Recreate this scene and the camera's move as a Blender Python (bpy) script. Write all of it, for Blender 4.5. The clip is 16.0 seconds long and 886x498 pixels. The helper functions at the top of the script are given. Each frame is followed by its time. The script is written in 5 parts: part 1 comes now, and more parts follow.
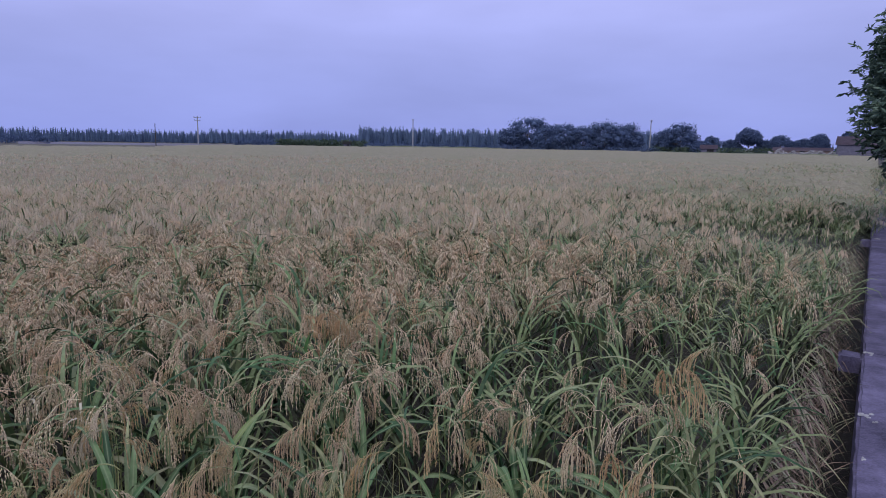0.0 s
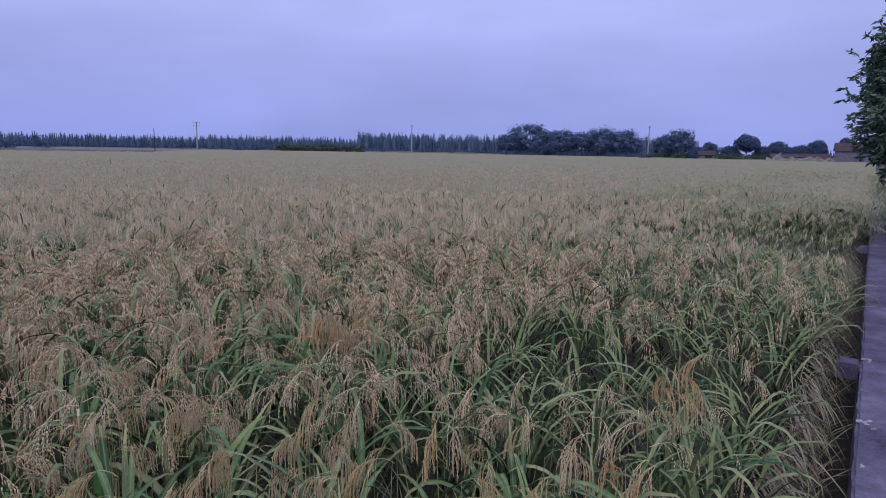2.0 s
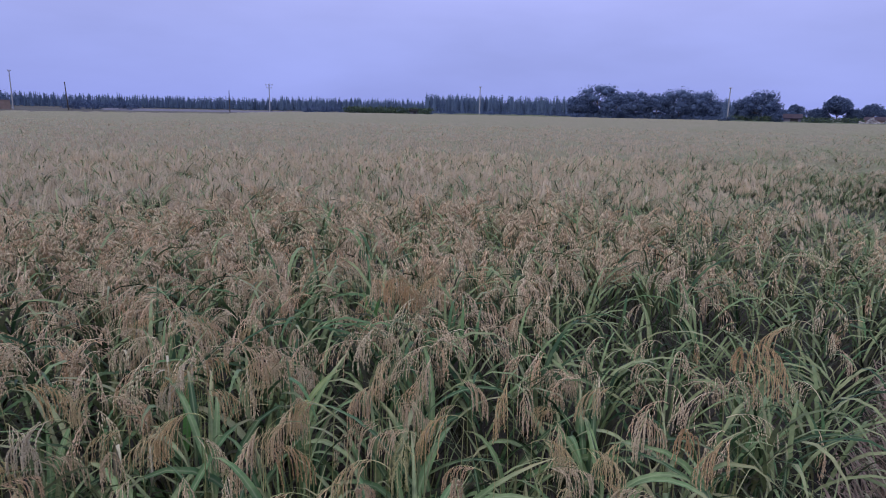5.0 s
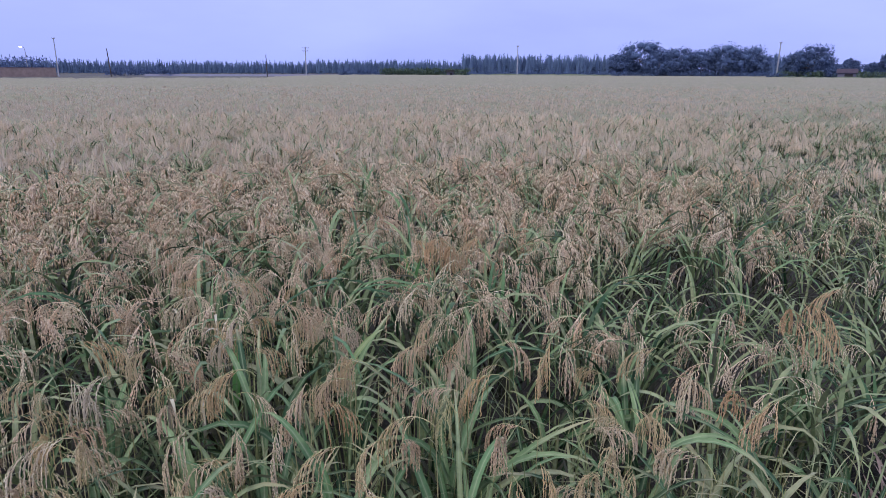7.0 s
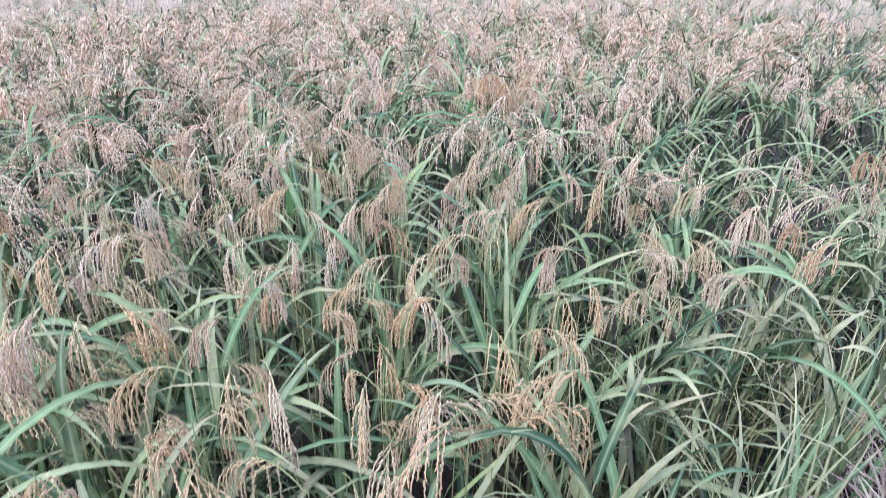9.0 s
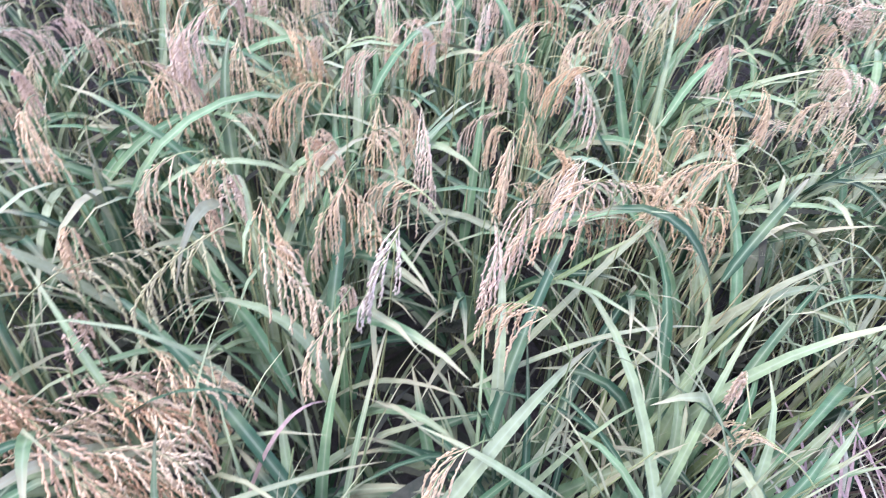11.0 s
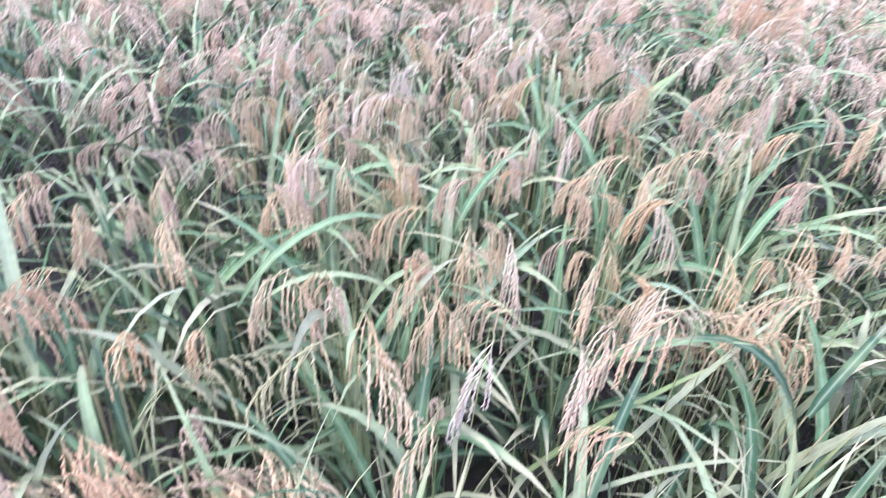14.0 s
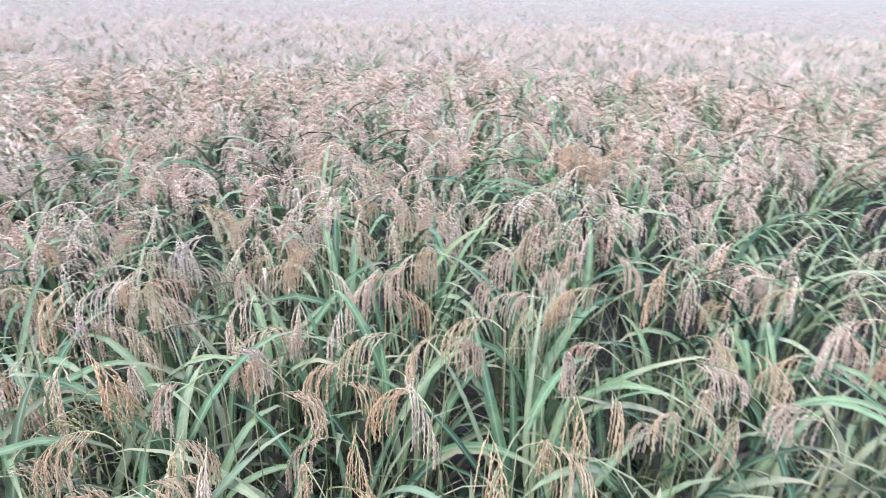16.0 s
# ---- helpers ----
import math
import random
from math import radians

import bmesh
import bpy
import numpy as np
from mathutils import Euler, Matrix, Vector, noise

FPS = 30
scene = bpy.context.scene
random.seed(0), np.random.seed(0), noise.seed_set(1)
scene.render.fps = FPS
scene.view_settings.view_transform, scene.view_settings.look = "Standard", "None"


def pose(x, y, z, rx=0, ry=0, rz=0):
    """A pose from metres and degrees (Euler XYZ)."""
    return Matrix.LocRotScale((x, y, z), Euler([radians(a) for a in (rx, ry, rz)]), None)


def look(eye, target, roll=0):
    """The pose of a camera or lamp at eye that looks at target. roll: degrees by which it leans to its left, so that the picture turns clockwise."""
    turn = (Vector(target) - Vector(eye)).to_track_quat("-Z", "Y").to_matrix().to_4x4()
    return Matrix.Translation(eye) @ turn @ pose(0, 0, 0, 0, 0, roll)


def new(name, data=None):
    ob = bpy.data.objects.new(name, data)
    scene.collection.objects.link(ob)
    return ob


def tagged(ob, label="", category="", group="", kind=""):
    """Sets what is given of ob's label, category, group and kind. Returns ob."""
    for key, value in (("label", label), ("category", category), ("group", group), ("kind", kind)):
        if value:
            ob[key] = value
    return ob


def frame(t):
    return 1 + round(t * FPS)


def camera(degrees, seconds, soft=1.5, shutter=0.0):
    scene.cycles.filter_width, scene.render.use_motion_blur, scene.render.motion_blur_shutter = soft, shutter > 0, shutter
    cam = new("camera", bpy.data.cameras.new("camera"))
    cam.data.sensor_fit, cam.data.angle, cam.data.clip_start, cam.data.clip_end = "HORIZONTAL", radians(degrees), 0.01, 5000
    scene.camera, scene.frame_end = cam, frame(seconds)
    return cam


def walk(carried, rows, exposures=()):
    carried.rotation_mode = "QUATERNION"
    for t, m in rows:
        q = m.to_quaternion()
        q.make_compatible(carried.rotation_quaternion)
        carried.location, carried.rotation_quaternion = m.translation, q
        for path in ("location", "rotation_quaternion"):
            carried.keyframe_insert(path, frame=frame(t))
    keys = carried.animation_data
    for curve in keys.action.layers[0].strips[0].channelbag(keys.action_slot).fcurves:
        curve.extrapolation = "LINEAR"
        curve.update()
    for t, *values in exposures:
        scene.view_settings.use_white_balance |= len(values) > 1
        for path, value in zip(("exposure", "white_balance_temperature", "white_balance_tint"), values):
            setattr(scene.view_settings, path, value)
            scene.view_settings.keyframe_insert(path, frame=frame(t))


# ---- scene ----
cam = camera(69.2, 16.0, soft=0.8, shutter=0.5)
PATH = [
    (0, (0.971, -0.16, 1.644), (0.964, 1.814, 1.323), 0.9),
    (0.5, (0.975, -0.164, 1.649), (0.985, 1.812, 1.343), 0.9),
    (1, (0.975, -0.164, 1.649), (0.975, 1.813, 1.346), 1.0),
    (1.5, (0.974, -0.163, 1.65), (0.984, 1.815, 1.351), 1.0),
    (2, (0.971, -0.162, 1.647), (0.968, 1.815, 1.343), 1.0),
    (2.5, (0.973, -0.161, 1.649), (0.973, 1.817, 1.347), 0.8),
    (3, (0.972, -0.162, 1.651), (0.968, 1.815, 1.348), 0.9),
    (3.5, (0.968, -0.161, 1.648), (0.925, 1.813, 1.334), 0.9),
    (4, (0.959, -0.16, 1.641), (0.862, 1.807, 1.294), 1.1),
    (6.3, (0.933, -0.148, 1.627), (0.644, 1.766, 1.125), 0.5),
    (6.5, (0.932, -0.147, 1.624), (0.638, 1.763, 1.111), 0.4),
    (7, (0.928, -0.154, 1.627), (0.617, 1.748, 1.095), 0.2),
    (7.5, (0.92, -0.158, 1.616), (0.582, 1.725, 1.034), 0.6),
    (8, (0.917, -0.165, 1.575), (0.512, 1.657, 0.856), 0.2),
    (8.5, (0.918, -0.163, 1.544), (0.512, 1.614, 0.722), -0.1),
    (9, (0.919, -0.17, 1.517), (0.499, 1.553, 0.593), 0.6),
    (9.5, (0.912, -0.174, 1.478), (0.488, 1.472, 0.425), 1.5),
    (10, (0.899, -0.191, 1.45), (0.438, 1.348, 0.26), 3.7),
    (10.2, (0.892, -0.2, 1.435), (0.4, 1.292, 0.198), 4.0),
    (12.3, (0.841, -0.306, 1.397), (0.174, 0.888, -0.062), 6.8),
    (12.5, (0.839, -0.309, 1.403), (0.124, 0.889, -0.03), 6.0),
    (13, (0.834, -0.311, 1.418), (0.042, 0.912, 0.047), 5.0),
    (13.5, (0.831, -0.31, 1.435), (-0.013, 0.965, 0.147), 4.6),
    (14, (0.843, -0.304, 1.464), (-0.014, 1.107, 0.334), 3.4),
    (14.5, (0.897, -0.238, 1.477), (0.169, 1.377, 0.549), 2.7),
    (15, (0.998, -0.117, 1.48), (0.373, 1.6, 0.668), 3.9),
    (15.5, (1.048, -0.045, 1.489), (0.419, 1.691, 0.719), 1.7),
    (16, (1.08, 0.048, 1.492), (0.283, 1.717, 0.732), 1.4),
]
EXPOSURES = [
    (0.0, -0.08, 6500, 10),
    (4.2, -0.08, 6500, 10),
    (6.3, 0.29, 6420, 10),
    (7.0, 0.43, 6330, 11),
    (7.5, 0.52, 6220, 11),
    (8.0, 0.84, 6090, 12),
    (8.5, 1.37, 6030, 13),
    (9.0, 1.66, 5930, 14),
    (10.2, 2.0, 5800, 22),
    (12.3, 2.11, 5790, 23),
    (14.0, 2.18, 5790, 21),
    (14.5, 2.08, 5850, 16),
    (16.0, 1.78, 5930, 14),
]
walk(cam, [(t, look(eye, target, roll)) for t, eye, target, roll in PATH], EXPOSURES)

# ---- sky and sun ----
SUN_UP, SUN_ROUND = 46.0, 212.0
world = bpy.data.worlds.new("sky")
scene.world = world
world.use_nodes = True
wn, wl = world.node_tree.nodes, world.node_tree.links
wn.clear()


def wnode(kind, **sockets):
    n = wn.new(kind)
    for k, v in sockets.items():
        n.inputs[k].default_value = v
    return n


w_coord = wnode("ShaderNodeTexCoord")
w_split = wnode("ShaderNodeSeparateXYZ")
wl.new(w_coord.outputs["Generated"], w_split.inputs[0])
w_ramp = wnode("ShaderNodeValToRGB")
stops = w_ramp.color_ramp.elements
stops[0].position, stops[0].color = 0.0, (0.285, 0.342, 0.80, 1)
stops[1].position, stops[1].color = 1.0, (1.06, 1.13, 1.42, 1)
for place, colour in ((0.10, (0.343, 0.394, 0.84, 1)), (0.24, (0.485, 0.52, 0.99, 1)), (0.5, (0.70, 0.75, 1.12, 1))):
    e = stops.new(place)
    e.color = colour
wl.new(w_split.outputs["Z"], w_ramp.inputs[0])
w_map = wnode("ShaderNodeMapping")
w_map.inputs["Scale"].default_value = (1.2, 1.2, 4.5)
wl.new(w_coord.outputs["Generated"], w_map.inputs[0])
w_cloud = wnode("ShaderNodeTexNoise", Scale=2.1, Detail=5.0, Roughness=0.5)
wl.new(w_map.outputs[0], w_cloud.inputs[0])
w_amount = wnode("ShaderNodeMapRange")
for k, v in (("From Min", 0.35), ("From Max", 0.68), ("To Min", 0.93), ("To Max", 1.09)):
    w_amount.inputs[k].default_value = v
wl.new(w_cloud.outputs["Fac"], w_amount.inputs[0])
w_mul = wnode("ShaderNodeVectorMath")
w_mul.operation = "MULTIPLY"
wl.new(w_ramp.outputs[0], w_mul.inputs[0])
wl.new(w_amount.outputs[0], w_mul.inputs[1])
w_sky = wnode("ShaderNodeTexSky")
w_sky.sky_type, w_sky.sun_disc = "NISHITA", False
w_sky.sun_elevation, w_sky.sun_rotation = radians(SUN_UP), radians(SUN_ROUND)
w_clear = wnode("ShaderNodeBackground", Strength=0.004)
wl.new(w_sky.outputs[0], w_clear.inputs[0])
w_cover = wnode("ShaderNodeBackground", Strength=1.0)
wl.new(w_mul.outputs[0], w_cover.inputs[0])
w_add = wnode("ShaderNodeAddShader")
wl.new(w_clear.outputs[0], w_add.inputs[0])
wl.new(w_cover.outputs[0], w_add.inputs[1])
w_out = wnode("ShaderNodeOutputWorld")
wl.new(w_add.outputs[0], w_out.inputs[0])

sun = new("sun", bpy.data.lights.new("sun", "SUN"))
sun.data.energy, sun.data.angle, sun.data.color = 1.35, radians(24), (1.0, 0.97, 0.92)
sun.rotation_euler = (radians(90 - SUN_UP), 0, radians(180 - SUN_ROUND))


# ---- materials ----
class Nodes:
    """A small builder for node materials."""

    def __init__(self, name):
        self.mat = bpy.data.materials.new(name)
        self.mat.use_nodes = True
        self.tree = self.mat.node_tree
        self.tree.nodes.clear()

    def add(self, kind, *links, **values):
        n = self.tree.nodes.new(kind)
        for k, v in values.items():
            n.inputs[k].default_value = v
        for k, out in links:
            self.tree.links.new(out, n.inputs[k])
        return n

    def math(self, op, a, b=0.0):
        n = self.tree.nodes.new("ShaderNodeMath")
        n.operation = op
        for i, v in enumerate((a, b)):
            if isinstance(v, (int, float)):
                n.inputs[i].default_value = v
            else:
                self.tree.links.new(v, n.inputs[i])
        return n.outputs[0]

    def ramp(self, fac, *pairs):
        n = self.tree.nodes.new("ShaderNodeValToRGB")
        els = n.color_ramp.elements
        els[0].position, els[0].color = pairs[0][0], (*pairs[0][1], 1)
        els[1].position, els[1].color = pairs[-1][0], (*pairs[-1][1], 1)
        for p, c in pairs[1:-1]:
            els.new(p).color = (*c, 1)
        self.tree.links.new(fac, n.inputs[0])
        return n.outputs[0]

    def mix(self, fac, a, b, blend="MIX"):
        n = self.tree.nodes.new("ShaderNodeMix")
        n.data_type, n.blend_type = "RGBA", blend
        for i, v in ((0, fac), (6, a), (7, b)):
            if isinstance(v, (int, float)):
                n.inputs[i].default_value = v
            elif isinstance(v, tuple):
                n.inputs[i].default_value = (*v, 1)
            else:
                self.tree.links.new(v, n.inputs[i])
        return n.outputs[2]

    def noise(self, scale, detail=3.0, where="Object", rough=0.55):
        c = self.tree.nodes.new("ShaderNodeTexCoord")
        return self.add("ShaderNodeTexNoise", (0, c.outputs[where]), Scale=scale, Detail=detail, Roughness=rough).outputs["Fac"]

    def world_noise(self, scale, detail=3.0, rough=0.55):
        g = self.tree.nodes.new("ShaderNodeNewGeometry")
        return self.add("ShaderNodeTexNoise", (0, g.outputs["Position"]), Scale=scale, Detail=detail, Roughness=rough).outputs["Fac"]

    def tone(self):
        """A number from 0 to 1, different for each object, and for each plant of a joined mesh."""
        o = self.tree.nodes.new("ShaderNodeObjectInfo")
        a = self.tree.nodes.new("ShaderNodeAttribute")
        a.attribute_name = "tone"
        return self.math("FRACT", self.math("ADD", o.outputs["Random"], a.outputs["Fac"]))

    def attribute(self, name):
        a = self.tree.nodes.new("ShaderNodeAttribute")
        a.attribute_name = name
        return a.outputs["Fac"]

    def blade(self, c):
        """A pale midrib, a thin pale line, and a tip that dries to straw, on blades that carry them."""
        dry = self.math("ADD", self.attribute("tip"), self.math("MULTIPLY", self.math("SUBTRACT", self.world_noise(6.0, 2.0), 0.5), 0.9))
        c = self.mix(self.ramp(dry, (0.72, (0, 0, 0)), (1.05, (0.75, 0.75, 0.75))), c, (0.31, 0.27, 0.16))
        rib = self.math("POWER", self.attribute("rib"), 5.0)
        return self.mix(self.math("MULTIPLY", rib, 0.55), c, (0.27, 0.31, 0.19))

    def finish(self, colour, rough=0.7, bump=None, bump_size=0.01, translucent=0.0, metallic=0.0, spec=0.5):
        b = self.add("ShaderNodeBsdfPrincipled", Metallic=metallic)
        b.inputs["Specular IOR Level"].default_value = spec
        if isinstance(rough, float):
            b.inputs["Roughness"].default_value = rough
        else:
            self.tree.links.new(rough, b.inputs["Roughness"])
        if isinstance(colour, tuple):
            b.inputs["Base Color"].default_value = (*colour, 1)
        else:
            self.tree.links.new(colour, b.inputs["Base Color"])
        if bump is not None:
            bn = self.add("ShaderNodeBump", ("Height", bump), Strength=0.6, Distance=bump_size)
            self.tree.links.new(bn.outputs[0], b.inputs["Normal"])
        shader = b.outputs[0]
        if translucent:
            t = self.add("ShaderNodeBsdfTranslucent")
            if isinstance(colour, tuple):
                t.inputs[0].default_value = (*colour, 1)
            else:
                self.tree.links.new(colour, t.inputs[0])
            shader = self.add("ShaderNodeMixShader", (1, shader), (2, t.outputs[0]), Fac=translucent).outputs[0]
        self.add("ShaderNodeOutputMaterial", (0, shader))
        return self.mat


def simple(name, dark, light, scale, rough=0.8, bump_size=0.01, fine=None, translucent=0.0, spec=0.4):
    n = Nodes(name)
    big, small = n.noise(scale, 4.0), n.noise(fine or scale * 9, 3.0)
    f = n.math("ADD", n.math("MULTIPLY", big, 0.6), n.math("MULTIPLY", small, 0.4))
    c = n.ramp(f, (0.32, dark), (0.68, light))
    return n.finish(n.blade(c) if name.endswith("leaf") else c, rough, small, bump_size, translucent, spec=spec)


def make_leaf(name, shift=0.0, warm=0.0):
    n = Nodes(name)
    t = n.tone()
    if shift:
        t = n.math("ADD", n.math("MULTIPLY", t, 1 - shift), shift)
    c = n.ramp(t, (0.0, (0.012, 0.034, 0.015)), (0.22, (0.034, 0.078, 0.038)), (0.42, (0.082, 0.156, 0.068)), (0.64, (0.142, 0.206, 0.098)), (0.86, (0.192, 0.228, 0.122)), (1.0, (0.236, 0.242, 0.145)))
    c = n.mix(warm, c, (0.25, 0.235, 0.13))
    streak = n.world_noise(55.0, 2.0)
    patch = n.world_noise(9.0, 3.0)
    c = n.mix(n.ramp(patch, (0.5, (0, 0, 0)), (0.78, (0.45, 0.45, 0.45))), c, (0.225, 0.275, 0.12))
    c = n.mix(0.5, c, n.ramp(streak, (0.3, (0.55, 0.55, 0.55)), (0.7, (1.25, 1.25, 1.2))), "MULTIPLY")
    c = n.blade(c)
    return n.finish(c, 0.50, streak, 0.002, 0.11, spec=0.14)


def make_grain(name, *ramp):
    n = Nodes(name)
    t = n.tone()
    c = n.ramp(t, *ramp)
    sp = n.world_noise(140.0, 2.0)
    c = n.mix(0.6, c, n.ramp(sp, (0.3, (0.94, 0.93, 0.92)), (0.7, (1.20, 1.21, 1.22))), "MULTIPLY")
    return n.finish(c, 0.85, None, 0.001, 0.30, spec=0.10)


def make_stem():
    n = Nodes("rice_stem")
    c = n.ramp(n.tone(), (0.0, (0.13, 0.18, 0.07)), (0.5, (0.25, 0.27, 0.115)), (1.0, (0.40, 0.35, 0.19)))
    sp = n.world_noise(60.0, 2.0)
    c = n.mix(0.5, c, n.ramp(sp, (0.3, (0.55, 0.5, 0.45)), (0.7, (1.15, 1.15, 1.1))), "MULTIPLY")
    return n.finish(c, 0.55, sp, 0.001, spec=0.4)


def make_canopy():
    n = Nodes("far_rice")
    a, b, d = n.world_noise(0.35, 4.0), n.world_noise(2.6, 4.0), n.world_noise(14.0, 4.0, 0.7)
    c = n.ramp(b, (0.30, (0.158, 0.142, 0.104)), (0.5, (0.218, 0.192, 0.142)), (0.72, (0.268, 0.24, 0.178)))
    c = n.mix(n.ramp(a, (0.30, (0, 0, 0)), (0.68, (0.7, 0.7, 0.7))), c, (0.175, 0.178, 0.105))
    c = n.mix(0.7, c, n.ramp(d, (0.3, (0.45, 0.45, 0.42)), (0.65, (1.15, 1.13, 1.1))), "MULTIPLY")
    return n.finish(c, 0.8, d, 0.05, spec=0.2)


def make_ground():
    n = Nodes("ground_soil")
    a, b, d = n.world_noise(0.06, 4.0), n.world_noise(1.3, 5.0), n.world_noise(22.0, 5.0, 0.7)
    soil = n.ramp(d, (0.3, (0.014, 0.012, 0.010)), (0.7, (0.045, 0.037, 0.030)))
    grass = n.ramp(b, (0.3, (0.07, 0.085, 0.035)), (0.7, (0.16, 0.15, 0.07)))
    return n.finish(n.mix(n.ramp(a, (0.55, (0, 0, 0)), (0.68, (1, 1, 1))), soil, grass), 0.75, d, 0.03, spec=0.4)


def make_concrete(name, dark, light):
    n = Nodes(name)
    a, b, d = n.world_noise(2.2, 5.0, 0.65), n.world_noise(13.0, 4.0, 0.7), n.world_noise(95.0, 3.0)
    f = n.math("ADD", n.math("MULTIPLY", a, 0.5), n.math("ADD", n.math("MULTIPLY", b, 0.3), n.math("MULTIPLY", d, 0.2)))
    c = n.ramp(f, (0.36, dark), (0.50, tuple((p + q) / 2 for p, q in zip(dark, light))), (0.62, light))
    return n.finish(c, 0.85, n.math("ADD", n.math("MULTIPLY", d, 0.4), b), 0.008, spec=0.3)


M_SLIM = make_leaf("slim_rice_leaf", 0.22, 0.32)
# withered lower blades, painted darker still to deepen the shade below the canopy
M_SHADED_OLD = simple("shade_dark_withered_leaf", (0.014, 0.020, 0.012), (0.055, 0.052, 0.034), 14.0, 0.7, 0.002, spec=0.15)
M_LEAF, M_GRAIN, M_STEM, M_FAR = make_leaf("rice_leaf"), make_grain("rice_grain", (0.0, (0.670, 0.539, 0.393)), (0.25, (0.593, 0.457, 0.330)), (0.45, (0.694, 0.572, 0.426)), (0.65, (0.648, 0.562, 0.393)), (0.80, (0.670, 0.496, 0.347)), (0.92, (0.659, 0.463, 0.302)), (1.0, (0.682, 0.539, 0.403))), make_stem(), make_canopy()
M_WARM = make_grain("ripe_grain", (0.0, (0.585, 0.430, 0.248)), (0.35, (0.595, 0.485, 0.305)), (0.7, (0.575, 0.405, 0.220)), (1.0, (0.610, 0.495, 0.312)))
M_PEACH = make_grain("peach_grain", (0.0, (0.619, 0.488, 0.346)), (0.3, (0.588, 0.446, 0.307)), (0.6, (0.630, 0.525, 0.373)), (0.8, (0.598, 0.436, 0.283)), (1.0, (0.625, 0.509, 0.363)))
M_ORANGE = make_grain("rusty_grain", (0.0, (0.570, 0.365, 0.205)), (0.5, (0.585, 0.430, 0.262)), (1.0, (0.560, 0.375, 0.215)))
M_UNRIPE = make_grain("unripe_grain", (0.0, (0.374, 0.372, 0.189)), (0.5, (0.437, 0.404, 0.229)), (1.0, (0.366, 0.339, 0.158)))
M_DRYBLADE = simple("straw_green_leaf", (0.175, 0.205, 0.105), (0.275, 0.285, 0.165), 18.0, 0.55, 0.001, translucent=0.2, spec=0.2)
M_MIDGRAIN = make_grain("mid_grain", (0.0, (0.555, 0.464, 0.350)), (0.3, (0.488, 0.408, 0.297)), (0.6, (0.588, 0.498, 0.378)), (0.85, (0.555, 0.426, 0.303)), (1.0, (0.543, 0.453, 0.343)))
M_THIN = make_grain("far_grain", (0.0, (0.452, 0.373, 0.291)), (0.4, (0.410, 0.347, 0.258)), (0.7, (0.483, 0.404, 0.318)), (1.0, (0.430, 0.341, 0.258)))
M_PALE = simple("bleached_leaf", (0.30, 0.265, 0.20), (0.42, 0.375, 0.285), 40.0, 0.6, 0.001)
M_CREAM = make_grain("cream_grain", (0.0, (0.53, 0.45, 0.335)), (1.0, (0.59, 0.51, 0.385)))
M_YELLOW = simple("yellow_leaf", (0.13, 0.18, 0.062), (0.212, 0.255, 0.108), 25.0, 0.55, 0.001, translucent=0.25, spec=0.12)
M_BRIGHT = simple("bright_green_leaf", (0.10, 0.27, 0.07), (0.17, 0.36, 0.11), 25.0, 0.5, 0.001, translucent=0.3, spec=0.15)
M_BLUE = simple("blue_green_leaf", (0.090, 0.148, 0.075), (0.165, 0.222, 0.125), 20.0, 0.5, 0.001, translucent=0.2, spec=0.2)
M_STRAW = simple("dry_straw", (0.11, 0.075, 0.063), (0.27, 0.195, 0.16), 12.0, 0.75, 0.002)
M_DRYLEAF = simple("dry_leaf", (0.12, 0.13, 0.075), (0.30, 0.29, 0.19), 10.0, 0.6, 0.002)
M_GROUND = make_ground()
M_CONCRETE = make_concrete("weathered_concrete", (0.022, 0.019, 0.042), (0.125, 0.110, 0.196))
M_LIME = make_concrete("white_lime_spot", (0.15, 0.148, 0.165), (0.36, 0.355, 0.39))
M_BARK = simple("bark", (0.05, 0.038, 0.028), (0.14, 0.11, 0.085), 6.0, 0.9, 0.02)


def make_foliage(name, dark, mid, light):
    n = Nodes(name)
    g = n.tree.nodes.new("ShaderNodeNewGeometry")
    big = n.noise(0.7, 3.0)
    f = n.math("ADD", n.math("MULTIPLY", g.outputs["Random Per Island"], 0.6), n.math("MULTIPLY", big, 0.4))
    return n.finish(n.ramp(f, (0.15, dark), (0.5, mid), (0.85, light)), 0.55, n.noise(30.0), 0.01, 0.18, spec=0.15)


# far foliage: the blue of distant haze is mixed into both colours
M_TREE = make_foliage("hazed_broad_foliage", (0.052, 0.080, 0.156), (0.074, 0.110, 0.205), (0.090, 0.130, 0.230))
M_CONIFER = make_foliage("hazed_conifer_foliage", (0.056, 0.088, 0.158), (0.080, 0.122, 0.206), (0.098, 0.146, 0.236))
M_SHRUB = make_foliage("shrub_foliage", (0.032, 0.054, 0.042), (0.062, 0.094, 0.064), (0.11, 0.148, 0.095))
M_NEARTREE = make_foliage("glossy_foliage", (0.036, 0.066, 0.058), (0.078, 0.125, 0.098), (0.16, 0.22, 0.165))
M_POLE = make_concrete("pole_concrete", (0.22, 0.225, 0.255), (0.36, 0.365, 0.40))
M_DARKPOLE = simple("tarred_wood", (0.03, 0.026, 0.024), (0.075, 0.06, 0.05), 3.0)
M_METAL = simple("galvanised_metal", (0.18, 0.18, 0.19), (0.30, 0.30, 0.31), 8.0, 0.5, 0.002)
# roof and plaster stand far off: haze is tinted into their colours
M_ROOF = simple("hazed_red_roof_tile", (0.070, 0.054, 0.082), (0.110, 0.080, 0.112), 1.3, 0.8, 0.02)
